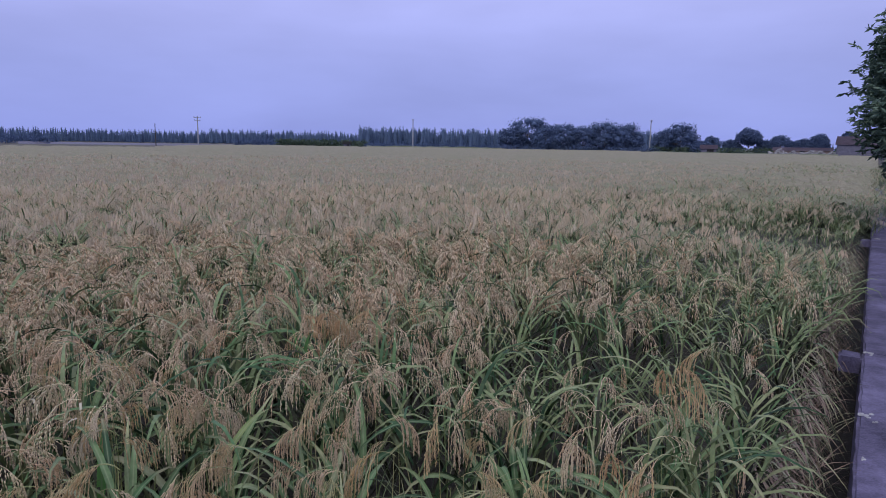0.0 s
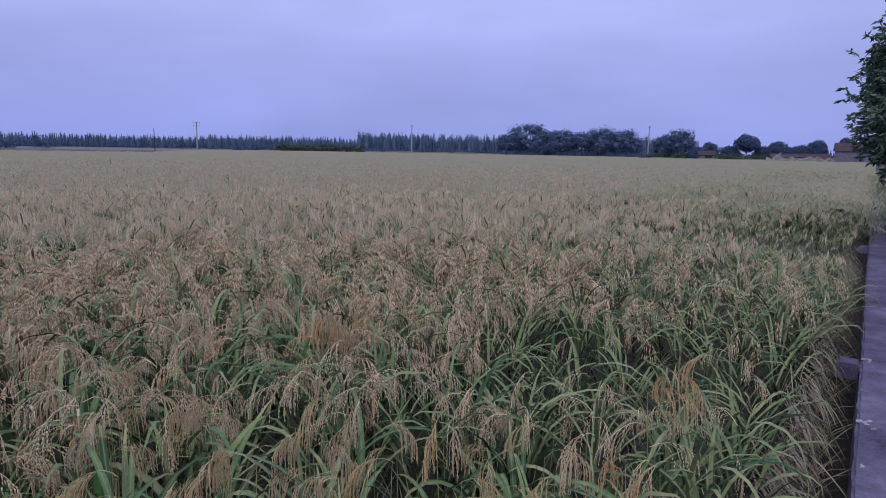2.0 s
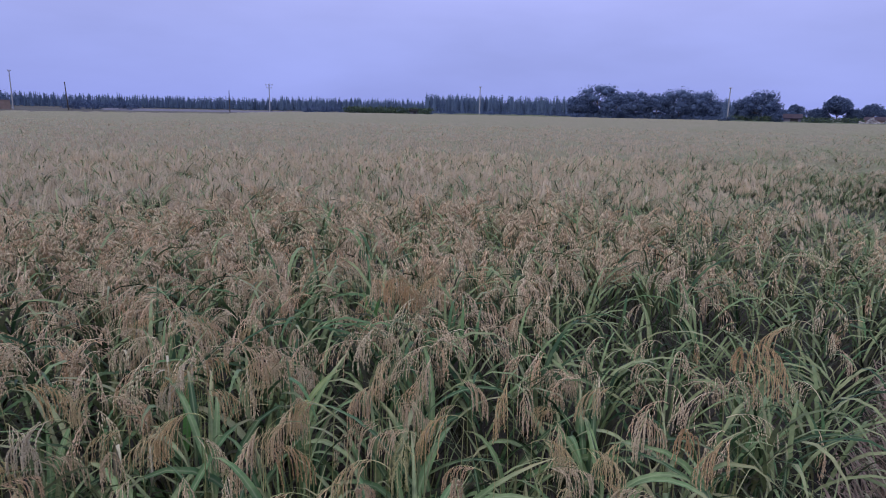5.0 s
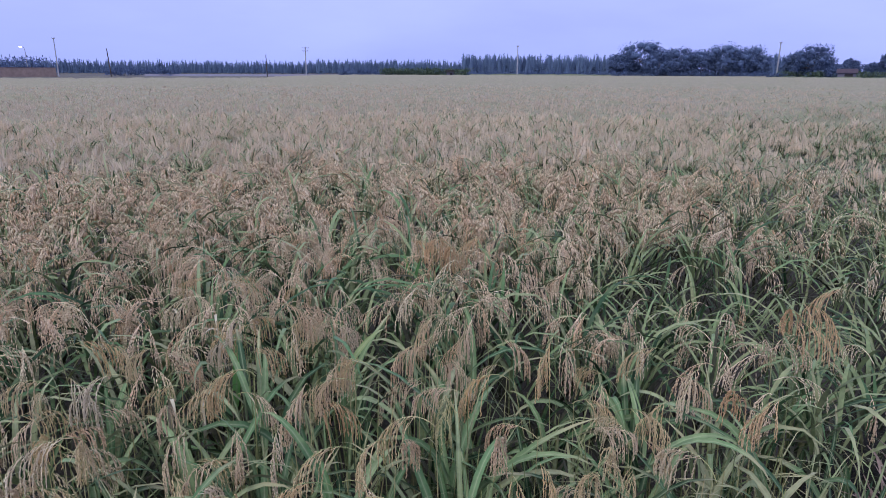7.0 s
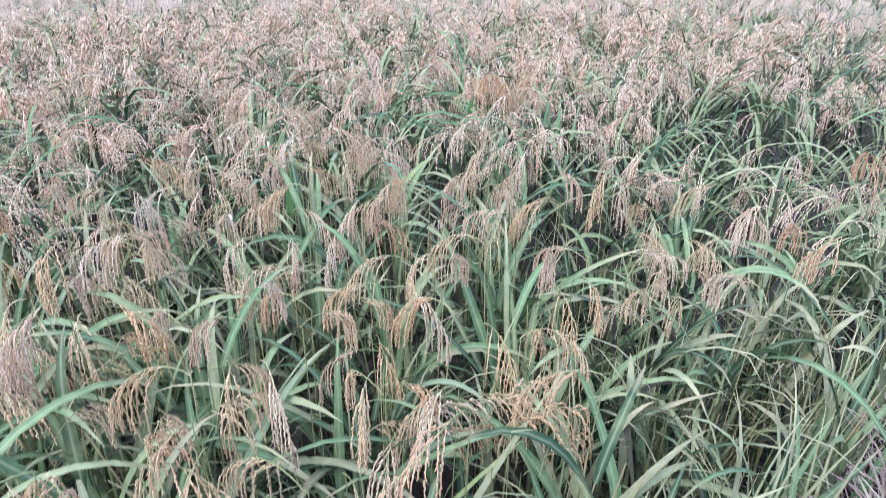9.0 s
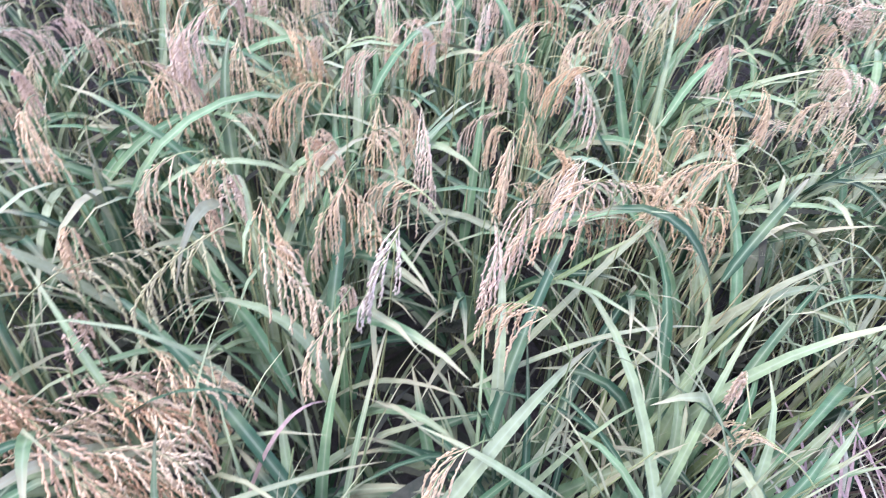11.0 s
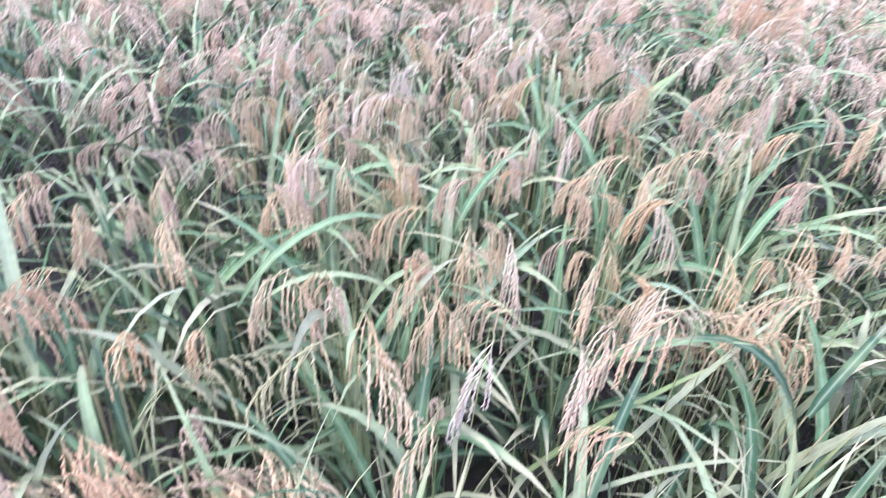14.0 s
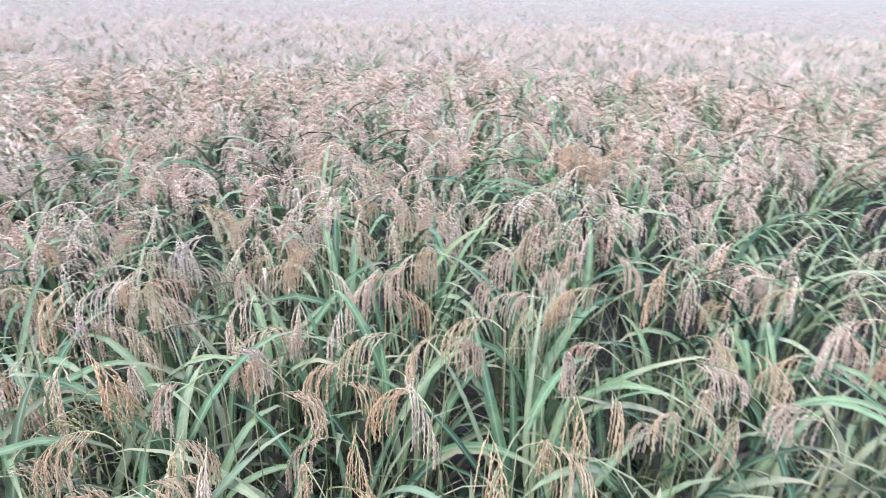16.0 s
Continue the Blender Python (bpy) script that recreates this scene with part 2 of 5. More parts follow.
M_PLASTER = make_concrete("hazed_grey_plaster", (0.085, 0.083, 0.12), (0.155, 0.15, 0.205))
M_BRICK = simple("earth_brick", (0.16, 0.12, 0.11), (0.27, 0.20, 0.175), 1.2, 0.9, 0.02)
M_RUBBLE = make_concrete("pale_rubble", (0.12, 0.117, 0.125), (0.46, 0.45, 0.47))
# near-black: painted shade of doorways, and the pump hut's dark roof
M_VOID = simple("opening_shade_dark_roof", (0.010, 0.010, 0.012), (0.022, 0.021, 0.022), 2.0)
# ditch mud, its colour blackened to carry the shade of the deep gap
M_MUD = simple("shade_black_mud", (0.006, 0.006, 0.006), (0.018, 0.016, 0.015), 5.0, 0.7, 0.02, spec=0.15)
M_BANK = simple("bank_grass", (0.045, 0.060, 0.036), (0.105, 0.120, 0.065), 1.5, 0.85, 0.03)


n_ = Nodes("lamp_glow")
n_.add("ShaderNodeOutputMaterial", (0, n_.add("ShaderNodeEmission", Color=(1.0, 0.80, 0.48, 1), Strength=8.0).outputs[0]))
M_GLOW = n_.mat


# ---- mesh tools ----
def np_mesh(name, verts, tris, mats, mat_index=None, tone=None, smooth=False, rib=None, tip=None):
    """A mesh of triangles from arrays."""
    me = bpy.data.meshes.new(name)
    verts, tris = np.asarray(verts, np.float32), np.asarray(tris, np.int32)
    me.vertices.add(len(verts))
    me.vertices.foreach_set("co", verts.ravel())
    me.loops.add(tris.size)
    me.loops.foreach_set("vertex_index", tris.ravel())
    me.polygons.add(len(tris))
    me.polygons.foreach_set("loop_start", np.arange(0, tris.size, 3, dtype=np.int32))
    me.polygons.foreach_set("loop_total", np.full(len(tris), 3, np.int32))
    for m in mats:
        me.materials.append(m)
    if mat_index is not None:
        me.polygons.foreach_set("material_index", np.asarray(mat_index, np.int32))
    if smooth:
        me.polygons.foreach_set("use_smooth", np.ones(len(tris), bool))
    me.update(calc_edges=True)
    for key, value in (("tone", tone), ("rib", rib), ("tip", tip)):
        if value is not None:
            at = me.attributes.new(key, "FLOAT", "POINT")
            at.data.foreach_set("value", np.asarray(value, np.float32))
    return me


def blade_mesh(geo, material):
    """A folded blade, three points across, which knows its midrib and how near the tip it is."""
    n = len(geo[0]) // 3
    return np_mesh("leaf", *geo, [material], rib=np.tile((0.0, 1.0, 0.0), n), tip=np.repeat(np.linspace(0, 1, n), 3), smooth=True)


class Heap:
    """Gathers pieces of geometry into one mesh."""

    def __init__(self):
        self.v, self.t, self.m, self.a, self.n = [], [], [], [], 0

    def put(self, geo, mat=0, tone=None, at=None, turn=0.0, size=1.0):
        v, t = geo[0], geo[1]
        if at is not None:
            c, s = math.cos(turn), math.sin(turn)
            v = (v * size) @ np.array(((c, s, 0), (-s, c, 0), (0, 0, 1))) + np.asarray(at)
        self.v.append(v)
        self.t.append(t + self.n)
        self.n += len(v)
        self.m.append(geo[2] if len(geo) > 2 else np.full(len(t), mat))
        if len(geo) > 3:
            self.a.append(geo[3] + (tone or 0.0))
        else:
            self.a.append(np.full(len(v), tone or 0.0))
        return self

    def geo(self):
        return np.concatenate(self.v), np.concatenate(self.t), np.concatenate(self.m), np.concatenate(self.a)

    def mesh(self, name, mats, smooth=False):
        v, t, m, a = self.geo()
        return np_mesh(name, v, t, mats, m, a, smooth)


def part(name, data, parent, label=""):
    """Links a mesh as one part under a thing or under a part."""
    ob = new(name, data)
    ob.parent = parent
    return tagged(ob, label)


def bm_mesh(name, bm, material):
    me = bpy.data.meshes.new(name)
    bm.normal_update()
    bm.to_mesh(me)
    bm.free()
    me.materials.append(material)
    return me


def box_bm(sx, sy, sz, cx=0, cy=0, cz=0, bevel=0.0):
    bm = bmesh.new()
    bmesh.ops.create_cube(bm, size=1.0, matrix=Matrix.Translation((cx, cy, cz)) @ Matrix.Diagonal((sx, sy, sz, 1)))
    if bevel:
        bmesh.ops.bevel(bm, geom=bm.edges[:], offset=bevel, segments=2, affect="EDGES")
    return bm


def tube(points, radii, sides=3):
    """A tapering tube along a line of points."""
    p = np.asarray(points, float)
    d = np.gradient(p, axis=0)
    d /= np.linalg.norm(d, axis=1)[:, None] + 1e-9
    ref = np.array((0.31, 0.86, 0.4))
    a = np.cross(d, ref)
    a /= np.linalg.norm(a, axis=1)[:, None] + 1e-9
    b = np.cross(d, a)
    ang = np.arange(sides) * 2 * np.pi / sides
    r = np.asarray(radii, float)[:, None, None]
    v = (p[:, None] + r * (np.cos(ang)[None, :, None] * a[:, None] + np.sin(ang)[None, :, None] * b[:, None])).reshape(-1, 3)
    t = []
    for i in range(len(p) - 1):
        for j in range(sides):
            q, k = i * sides + j, i * sides + (j + 1) % sides
            t += [(q, k, k + sides), (q, k + sides, q + sides)]
    return v, np.array(t)


# ---- rice: the pieces of a plant ----
rng = np.random.default_rng(7)


def leaf_geo(length, width, lean, bend, seg=7, fold=0.22, twist=0.0, power=1.6):
    """A strap-shaped blade that rises from the origin towards +x and arches over."""
    s = np.linspace(0, 1, seg + 1)
    th = lean + bend * s ** power
    step = length / seg
    x = np.concatenate(([0], np.cumsum(np.sin((th[1:] + th[:-1]) / 2) * step)))
    z = np.concatenate(([0], np.cumsum(np.cos((th[1:] + th[:-1]) / 2) * step)))
    w = width * np.minimum(1, 0.45 + s * 4) * np.clip(1.02 - s ** 2.6, 0.02, 1) / 2
    up = np.stack((-np.cos(th), np.zeros_like(s), np.sin(th)), 1)
    side = np.stack((np.sin(twist * s) * up[:, 0], np.cos(twist * s), np.sin(twist * s) * up[:, 2]), 1)
    mid = np.stack((x, 0.02 * length * np.sin(twist * 3 + s * 4), z), 1)
    left, right = mid + side * w[:, None], mid - side * w[:, None]
    mid = mid - up * (fold * w)[:, None]
    if fold:
        v = np.stack((left, mid, right), 1).reshape(-1, 3)
        c = 3
    else:
        v = np.stack((left, right), 1).reshape(-1, 3)
        c = 2
    t = []
    for i in range(seg):
        for j in range(c - 1):
            q = i * c + j
            t += [(q, q + 1, q + c + 1), (q, q + c + 1, q + c)]
    return v, np.array(t)


GRAIN_T = np.array([(0, 1, 2), (0, 2, 3), (0, 3, 1), (4, 2, 1), (4, 3, 2), (4, 1, 3)])


def grains(places, ways, length, width):
    """Plump pointed husks at many places."""
    n = len(places)
    d = ways / (np.linalg.norm(ways, axis=1)[:, None] + 1e-9)
    a = np.cross(d, np.array((0.2, 0.3, 0.93)))
    a /= np.linalg.norm(a, axis=1)[:, None] + 1e-9
    b = np.cross(d, a)
    length = np.broadcast_to(length, n)[:, None]
    width = np.broadcast_to(width, n)[:, None]
    m = places + d * length * 0.42
    v = np.stack((places, m + a * width / 2, m - a * width / 4 + b * width * 0.43, m - a * width / 4 - b * width * 0.43, places + d * length), 1)
    t = GRAIN_T[None] + (np.arange(n) * 5)[:, None, None]
    return v.reshape(-1, 3), t.reshape(-1, 3)


FULL_T = np.array([(0, 1, 2), (0, 2, 3), (0, 3, 1), (1, 4, 5), (1, 5, 2), (2, 5, 6), (2, 6, 3), (3, 6, 4), (3, 4, 1), (7, 5, 4), (7, 6, 5), (7, 4, 6)])


def full_grains(places, ways, length, width):
    """Rounder husks, for the heads close by."""
    n = len(places)
    d = ways / (np.linalg.norm(ways, axis=1)[:, None] + 1e-9)
    a = np.cross(d, np.array((0.2, 0.3, 0.93)))
    a /= np.linalg.norm(a, axis=1)[:, None] + 1e-9
    b = np.cross(d, a)
    length, width = length[:, None], width[:, None]
    ring = [a, -0.5 * a + 0.87 * b, -0.5 * a - 0.87 * b]
    v = [places] + [places + d * length * 0.26 + q * width * 0.52 for q in ring] + [places + d * length * 0.68 + q * width * 0.46 for q in ring] + [places + d * length]
    t = FULL_T[None] + (np.arange(n) * 8)[:, None, None]
    return np.stack(v, 1).reshape(-1, 3), t.reshape(-1, 3)


def blade_card(at, way, length, width, r):
    """A folded strand of two faces for the far crop."""
    d = way / np.linalg.norm(way)
    a = np.cross(d, r.normal(0, 1, 3))
    a /= np.linalg.norm(a) + 1e-9
    m = at + d * length * 0.5
    return np.array((at, m + a * width / 2, at + d * length, m - a * width / 2 + np.cross(a, d) * width * 0.3)), np.array(((0, 1, 2), (0, 2, 3)))


def droop(start, way, length, pull, seg):
    """A line that sets out in a way and is bent downwards by its weight."""
    p, d = [np.array(start, float)], np.array(way, float)
    for i in range(seg):
        d = d + np.array((0, 0, -pull / seg * (1 + i * 0.35)))
        d /= np.linalg.norm(d)
        p.append(p[-1] + d * length / seg)
    return np.array(p)


def panicle_geo(detail, r, open_=1.0, nod=2.2, scale=1.0, fine=1.0, pull=3.2):
    """A nodding head of grain on its neck, from the origin (the neck's foot), arching over towards +x, with beaded branches that hang apart.
    detail 2: every husk; 1 and 0.5: coarser husks; 0: strands; -1: a few thick strands."""
    h = Heap()
    seg = 10 if detail == 2 else 5
    lean0, total = r.uniform(0.1, 0.45), r.uniform(0.15, 0.20) * scale
    s = np.linspace(0, 1, seg + 1)
    th = lean0 + (nod - lean0) * s ** 0.62
    x = np.concatenate(([0], np.cumsum(np.sin(th[1:]) * total / seg)))
    z = np.concatenate(([0], np.cumsum(np.cos(th[1:]) * total / seg)))
    line = np.stack((x, 0.012 * np.sin(s * 4 + r.uniform(0, 6)), z), 1)
    if detail > 0:
        h.put(tube(line, np.linspace(0.0012, 0.0006, seg + 1) * (1 if detail == 2 else 1.3), 3), 1 if detail == 2 else 0)
    count = {2: 14, 1: 11, 0.5: 9, 0: 10, -1: 5}[detail]
    for k in range(count):
        f = min(0.99, 0.30 + 0.68 * (k + r.uniform(-0.35, 0.35)) / (count - 1))
        i = min(int(f * seg), seg - 1)
        u = f * seg - i
        at = line[i] * (1 - u) + line[i + 1] * u
        along = line[i + 1] - line[i]
        along /= np.linalg.norm(along)
        side = (1 if k % 2 else -1) * r.uniform(0.05, 0.95) * open_
        way = along * 0.85 + np.array((r.normal(0, 0.22) * open_, side, r.uniform(-0.15, 0.25)))
        way /= np.linalg.norm(way)
        ln = r.uniform(0.72, 1.15) * (0.060 + 0.070 * (1 - f) / 0.7) * scale
        if detail == 2:
            b = droop(at, way, ln, pull, 6)
            h.put(tube(b[::2], (0.0009, 0.0008, 0.0006, 0.0005), 3), 0)
            n = max(5, int(ln / 0.0051 / fine))
            f2 = np.linspace(0.14, 0.985, n) * 6
            j = np.minimum(f2.astype(int), 5)
            pl = b[j] * (1 - (f2 - j))[:, None] + b[j + 1] * (f2 - j)[:, None]
            run = (b[j + 1] - b[j]) / ln * 6
            flank = np.cross(run, r.normal(0, 1, (n, 3)))
            flank /= np.linalg.norm(flank, axis=1)[:, None] + 1e-9
            wy = run + flank * r.uniform(0.05, 0.42, n)[:, None] + r.normal(0, 0.10, (n, 3))
            make = full_grains if fine == 1.0 else grains
            h.put(make(pl, wy, r.uniform(0.0080, 0.0098, n) * fine ** 0.8, r.uniform(0.0025, 0.0032, n) * fine ** 0.5), 0)
        elif detail in (1, 0.5):
            b = droop(at, way, ln, pull, 3)
            n = 8 if detail == 1 else 3
            f2 = np.linspace(0.02, 0.86, n) * 3
            j = np.minimum(f2.astype(int), 2)
            pl = b[j] * (1 - (f2 - j))[:, None] + b[j + 1] * (f2 - j)[:, None]
            wy = (b[j + 1] - b[j]) / ln * 3 + r.normal(0, 0.16, (n, 3))
            h.put(grains(pl, wy, r.uniform(1.1, 1.5, n) * ln / n * 1.1, r.uniform(0.0040, 0.0052, n) * (1 if detail == 1 else 1.5)), 0)
        elif detail == 0:
            b = droop(at, way, ln, pull, 1)
            h.put(blade_card(b[0], b[1] - b[0], ln * 0.95, r.uniform(0.008, 0.012), r), 0)
        else:
            b = droop(at, way, ln * 1.3, pull, 1)
            h.put(blade_card(b[0], b[1] - b[0], ln * 1.05, r.uniform(0.010, 0.015), r), 0)
    return h.geo()[:3 if detail == 2 else 2]


# ---- the lie of the field ----
WALL_AT, WALL_WAY = np.array((2.47, 2.02)), np.array((0.551, 0.834))
WALL_OUT = np.array((0.834, -0.551))


def wall_off(x, y):
    """Metres to the right of the channel wall's near edge."""
    return (x - WALL_AT[0]) * WALL_OUT[0] + (y - WALL_AT[1]) * WALL_OUT[1]


# hollows where the crop is lower and leafier: x, y, radius, depth
HOLLOWS = ((1.52, 2.75, 0.58, 1.0), (2.34, 3.70, 0.50, 0.7), (4.40, 7.48, 0.8, 0.9), (5.3, 7.9, 0.9, 1.0), (6.9, 13.2, 1.1, 0.8), (11.5, 17.5, 1.7, 1.0), (0.95, 1.72, 0.26, 0.7), (2.94, 4.86, 0.55, 0.8),
           (1.38, 2.36, 0.34, 0.8), (0.83, 1.60, 0.18, 0.6), (-1.1, 1.55, 0.22, 0.6), (-0.45, 1.70, 0.2, 0.5), (-0.48, 0.98, 0.14, 0.5), (14.5, 22.0, 1.8, 1.0),
           (0.90, 0.45, 0.20, 0.35), (-0.72, 0.30, 0.30, 0.9), (0.66, 0.82, 0.16, 0.7), (6.2, 9.2, 0.9, 0.7), (0.74, 0.47, 0.14, 0.6), (-0.32, 0.10, 0.20, 0.8))


def hollow(x, y):
    loose = 0.35 * min(1.0, max(0.0, (noise.noise((x * 1.7, y * 1.7, 21.0)) - 0.12) / 0.25))
    return max(loose, max(d * math.exp(-((x - a) ** 2 + (y - b) ** 2) / (r * r)) for a, b, r, d in HOLLOWS))


def crop_height(x, y):
    w = 0.065 * noise.noise((x * 0.9, y * 0.9, 3.1)) + 0.07 * noise.noise((x * 2.7, y * 2.7, 8.0))
    edge = 0.14 * math.exp(-max(0.0, -0.30 - wall_off(x, y)) / 0.55)
    return 1.0 + w - 0.20 * hollow(x, y) - edge


def greenness(x, y):
    """0: full of grain, 1: leaves only."""
    g = 0.85 * hollow(x, y) + 0.80 * math.exp(-max(0.0, -0.25 - wall_off(x, y)) / (0.5 + 0.24 * max(y, 0)))
    return min(1.0, g + 0.15 * noise.noise((x * 0.5, y * 0.5, 1.0)))


# ---- ground ----
def ground_sheet():
    ring = [0, 1.5, 3, 6, 12, 25, 50, 100, 200, 400, 800, 1600, 3200]
    n = 64
    v, t = [(1.0, 0.0, 0.0)], []
    for i, r in enumerate(ring[1:]):
        for k in range(n):
            a = 2 * math.pi * k / n
            x, y = 1.0 + r * math.cos(a), r * math.sin(a)
            v.append((x, y, 0.0))
    for k in range(n):
        t.append((0, 1 + k, 1 + (k + 1) % n))
    for i in range(len(ring) - 2):
        for k in range(n):
            q, w = 1 + i * n + k, 1 + i * n + (k + 1) % n
            t += [(q, q + n, w + n), (q, w + n, w)]
    return np_mesh("ground", v, t, [M_GROUND])


tagged(new("ground", ground_sheet()), "dark wet soil with sparse grass reaching the horizon", "ground", kind="structure")

# ---- the crop: libraries of pieces ----
LEAVES, SLIM, UNDER = [], [], []
for i in range(36):
    g = leaf_geo(rng.uniform(0.30, 0.58), rng.uniform(0.014, 0.026), rng.uniform(0.05, 0.7), rng.uniform(0.6, 2.6), 8, 0.25, rng.uniform(-1.4, 1.4), rng.uniform(1.1, 3.6))
    LEAVES.append((blade_mesh(g, M_LEAF), g[0][:, 2].max()))
for i in range(12):
    g = leaf_geo(rng.uniform(0.48, 0.74), rng.uniform(0.006, 0.012), rng.uniform(0.02, 0.26), rng.uniform(0.5, 2.2), 9, 0.25, rng.uniform(-0.8, 0.8), rng.uniform(2.2, 4.2))
    SLIM.append((blade_mesh(g, M_SLIM), g[0][:, 2].max()))
# low blades, most of them in the shade-darkened withered colour
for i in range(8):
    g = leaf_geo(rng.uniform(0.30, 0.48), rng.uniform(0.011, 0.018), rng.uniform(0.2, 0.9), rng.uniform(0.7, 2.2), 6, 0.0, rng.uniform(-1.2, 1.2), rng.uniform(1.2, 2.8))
    UNDER.append((np_mesh("leaf", *g, [M_SHADED_OLD if i % 3 else M_LEAF], smooth=True), g[0][:, 2].max()))


def headed(detail, r, open_, nod, scale=1.0, culm=0.62, fine=1.0, pull=3.2):
    """A head on the upper length of its stem, and the middle of its grain."""
    g = panicle_geo(detail, r, open_, nod, scale, fine, pull)
    h = Heap().put(g, 0)
    h.put(tube([(0, 0, -culm), (0.004, 0.003, -culm * 0.4), (0, 0, 0.002)], [0.0019, 0.0016, 0.0011], 3), 1)
    return h, g[0].mean(0)


def head_lib(n, mats, open_, nod, scale=1.0, fine=1.0, pull=3.2):
    lib = []
    for i in range(n):
        h, mid = headed(2, rng, rng.uniform(*open_), rng.uniform(*nod), scale, fine=fine, pull=pull)
        lib.append((h.mesh("panicle", [mats[i % len(mats)], M_STEM], True), mid))
    return lib


HEADS = head_lib(14, (M_WARM, M_PEACH, M_WARM), (0.35, 0.9), (2.2, 2.9))
HEADS_COARSE = head_lib(10, (M_PEACH, M_GRAIN, M_WARM), (0.4, 0.9), (2.2, 2.9), fine=1.2)
HEADS_ORANGE = head_lib(4, (M_ORANGE,), (0.5, 0.9), (2.2, 2.8), 1.05)
HEADS_GREEN = head_lib(3, (M_UNRIPE,), (0.9, 1.2), (1.8, 2.3), 1.15)
HEADS_LYING = head_lib(6, (M_WARM, M_ORANGE, M_PEACH), (0.45, 0.9), (1.6, 2.1), 1.12, pull=2.0)
HEADS_PALE = head_lib(3, (M_CREAM,), (0.45, 0.8), (2.3, 2.8), 0.95)
CULMS = []
for i in range(6):
    r1, b = rng.uniform(0.0, 0.08), rng.uniform(0, 6.28)
    p1 = np.array((r1 * math.cos(b), r1 * math.sin(b), rng.uniform(0.5, 0.80)))
    CULMS.append(np_mesh("culm", *tube([(0, 0, 0), p1 * 0.5 + np.array((0, 0, 0.02)), p1], [0.0030, 0.0025, 0.0014], 4), [M_STEM], smooth=True))

# heads of grain that stand out: x, y of the hanging grain
HEADS_MID = ((0.60, 0.83), (0.46, 0.96), (0.32, 0.85), (0.45, 0.84), (0.14, 1.18), (0.42, 1.32), (1.10, 1.16), (1.23, 1.17), (1.36, 1.49), (0.85, 1.09),
             (0.94, 1.53), (-0.12, 0.80), (-0.02, 0.90), (-0.54, 1.01), (1.04, 1.03), (0.25, 0.67), (0.42, 0.56), (0.17, 0.65), (0.35, 1.14), (0.14, 1.73),
             (0.55, 1.70), (-0.37, 1.46), (-0.39, 1.13), (0.51, 0.76), (1.31, 1.45), (-0.13, 0.73), (-0.54, 1.21), (0.87, 0.70), (0.75, 1.37), (0.88, 1.60))
HEADS_LOW = ((0.61, 0.56), (0.48, 0.54), (1.20, 1.69), (0.59, 1.16), (-0.23, 1.38), (-0.04, 0.54), (0.02, 0.63), (0.27, 0.31), (0.18, 0.23), (0.43, 0.32),
             (0.33, 0.48), (-0.01, 0.21), (0.50, 0.17), (0.68, 0.36), (0.47, 0.44), (0.65, 0.89), (0.65, 1.10), (-0.04, 0.46), (-0.08, 0.0), (0.12, 0.03), (0.73, 0.29))
HEADS_BENT = ((0.26, 0.0), (0.44, 0.05), (0.21, -0.10), (0.34, -0.23), (0.43, -0.10), (0.49, -0.03), (0.40, -0.16), (0.17, -0.19), (0.42, -0.02), (0.29, -0.12), (0.86, 0.83), (0.76, 0.76), (0.93, 0.78))
HEADS_WHITE = ((0.56, 0.25), (-0.25, 1.21), (-0.22, 1.16), (-0.01, 1.46))
HEADS_RED = ((0.43, 1.26), (1.41, 1.39), (1.47, 1.37), (1.78, 1.86), (0.30, 0.85), (0.10, -0.14), (-0.02, 0.01), (0.36, 0.41), (0.73, 0.44))
HEADS_FAR = ((0.46, 2.70), (0.54, 2.54), (0.41, 2.62), (0.50, 2.60), (0.44, 2.52), (0.58, 2.62), (1.83, 1.92), (1.90, 2.20), (1.75, 2.02))
HEADS_RAW = ((0.27, 0.10), (0.34, 0.12), (0.16, 0.62), (0.70, 1.28))

NEAR = 1.95
BARE = ((0.67, 0.82, 0.16), (-0.72, 0.30, 0.19), (0.75, 0.47, 0.10))  # gaps between the hills
spots = []
step = 0.235
for i in range(-16, 14):
    for j in range(-7, 14):
        x = 0.9 + (i + 0.5 * (j % 2)) * step + rng.uniform(-0.07, 0.07)
        y = j * step * 0.95 + rng.uniform(-0.07, 0.07)
        d, az = math.hypot(x - 0.95, y + 0.1), math.degrees(math.atan2(0.95 - x, y + 0.1))
        wide = 120 if d < 1.0 else 98 if d < 1.6 else 70
        if d < NEAR and -50 < az < wide and wall_off(x, y) < -0.15 and all(math.hypot(x - u, y - v) > r for u, v, r in BARE):
            spots.append((x, y))


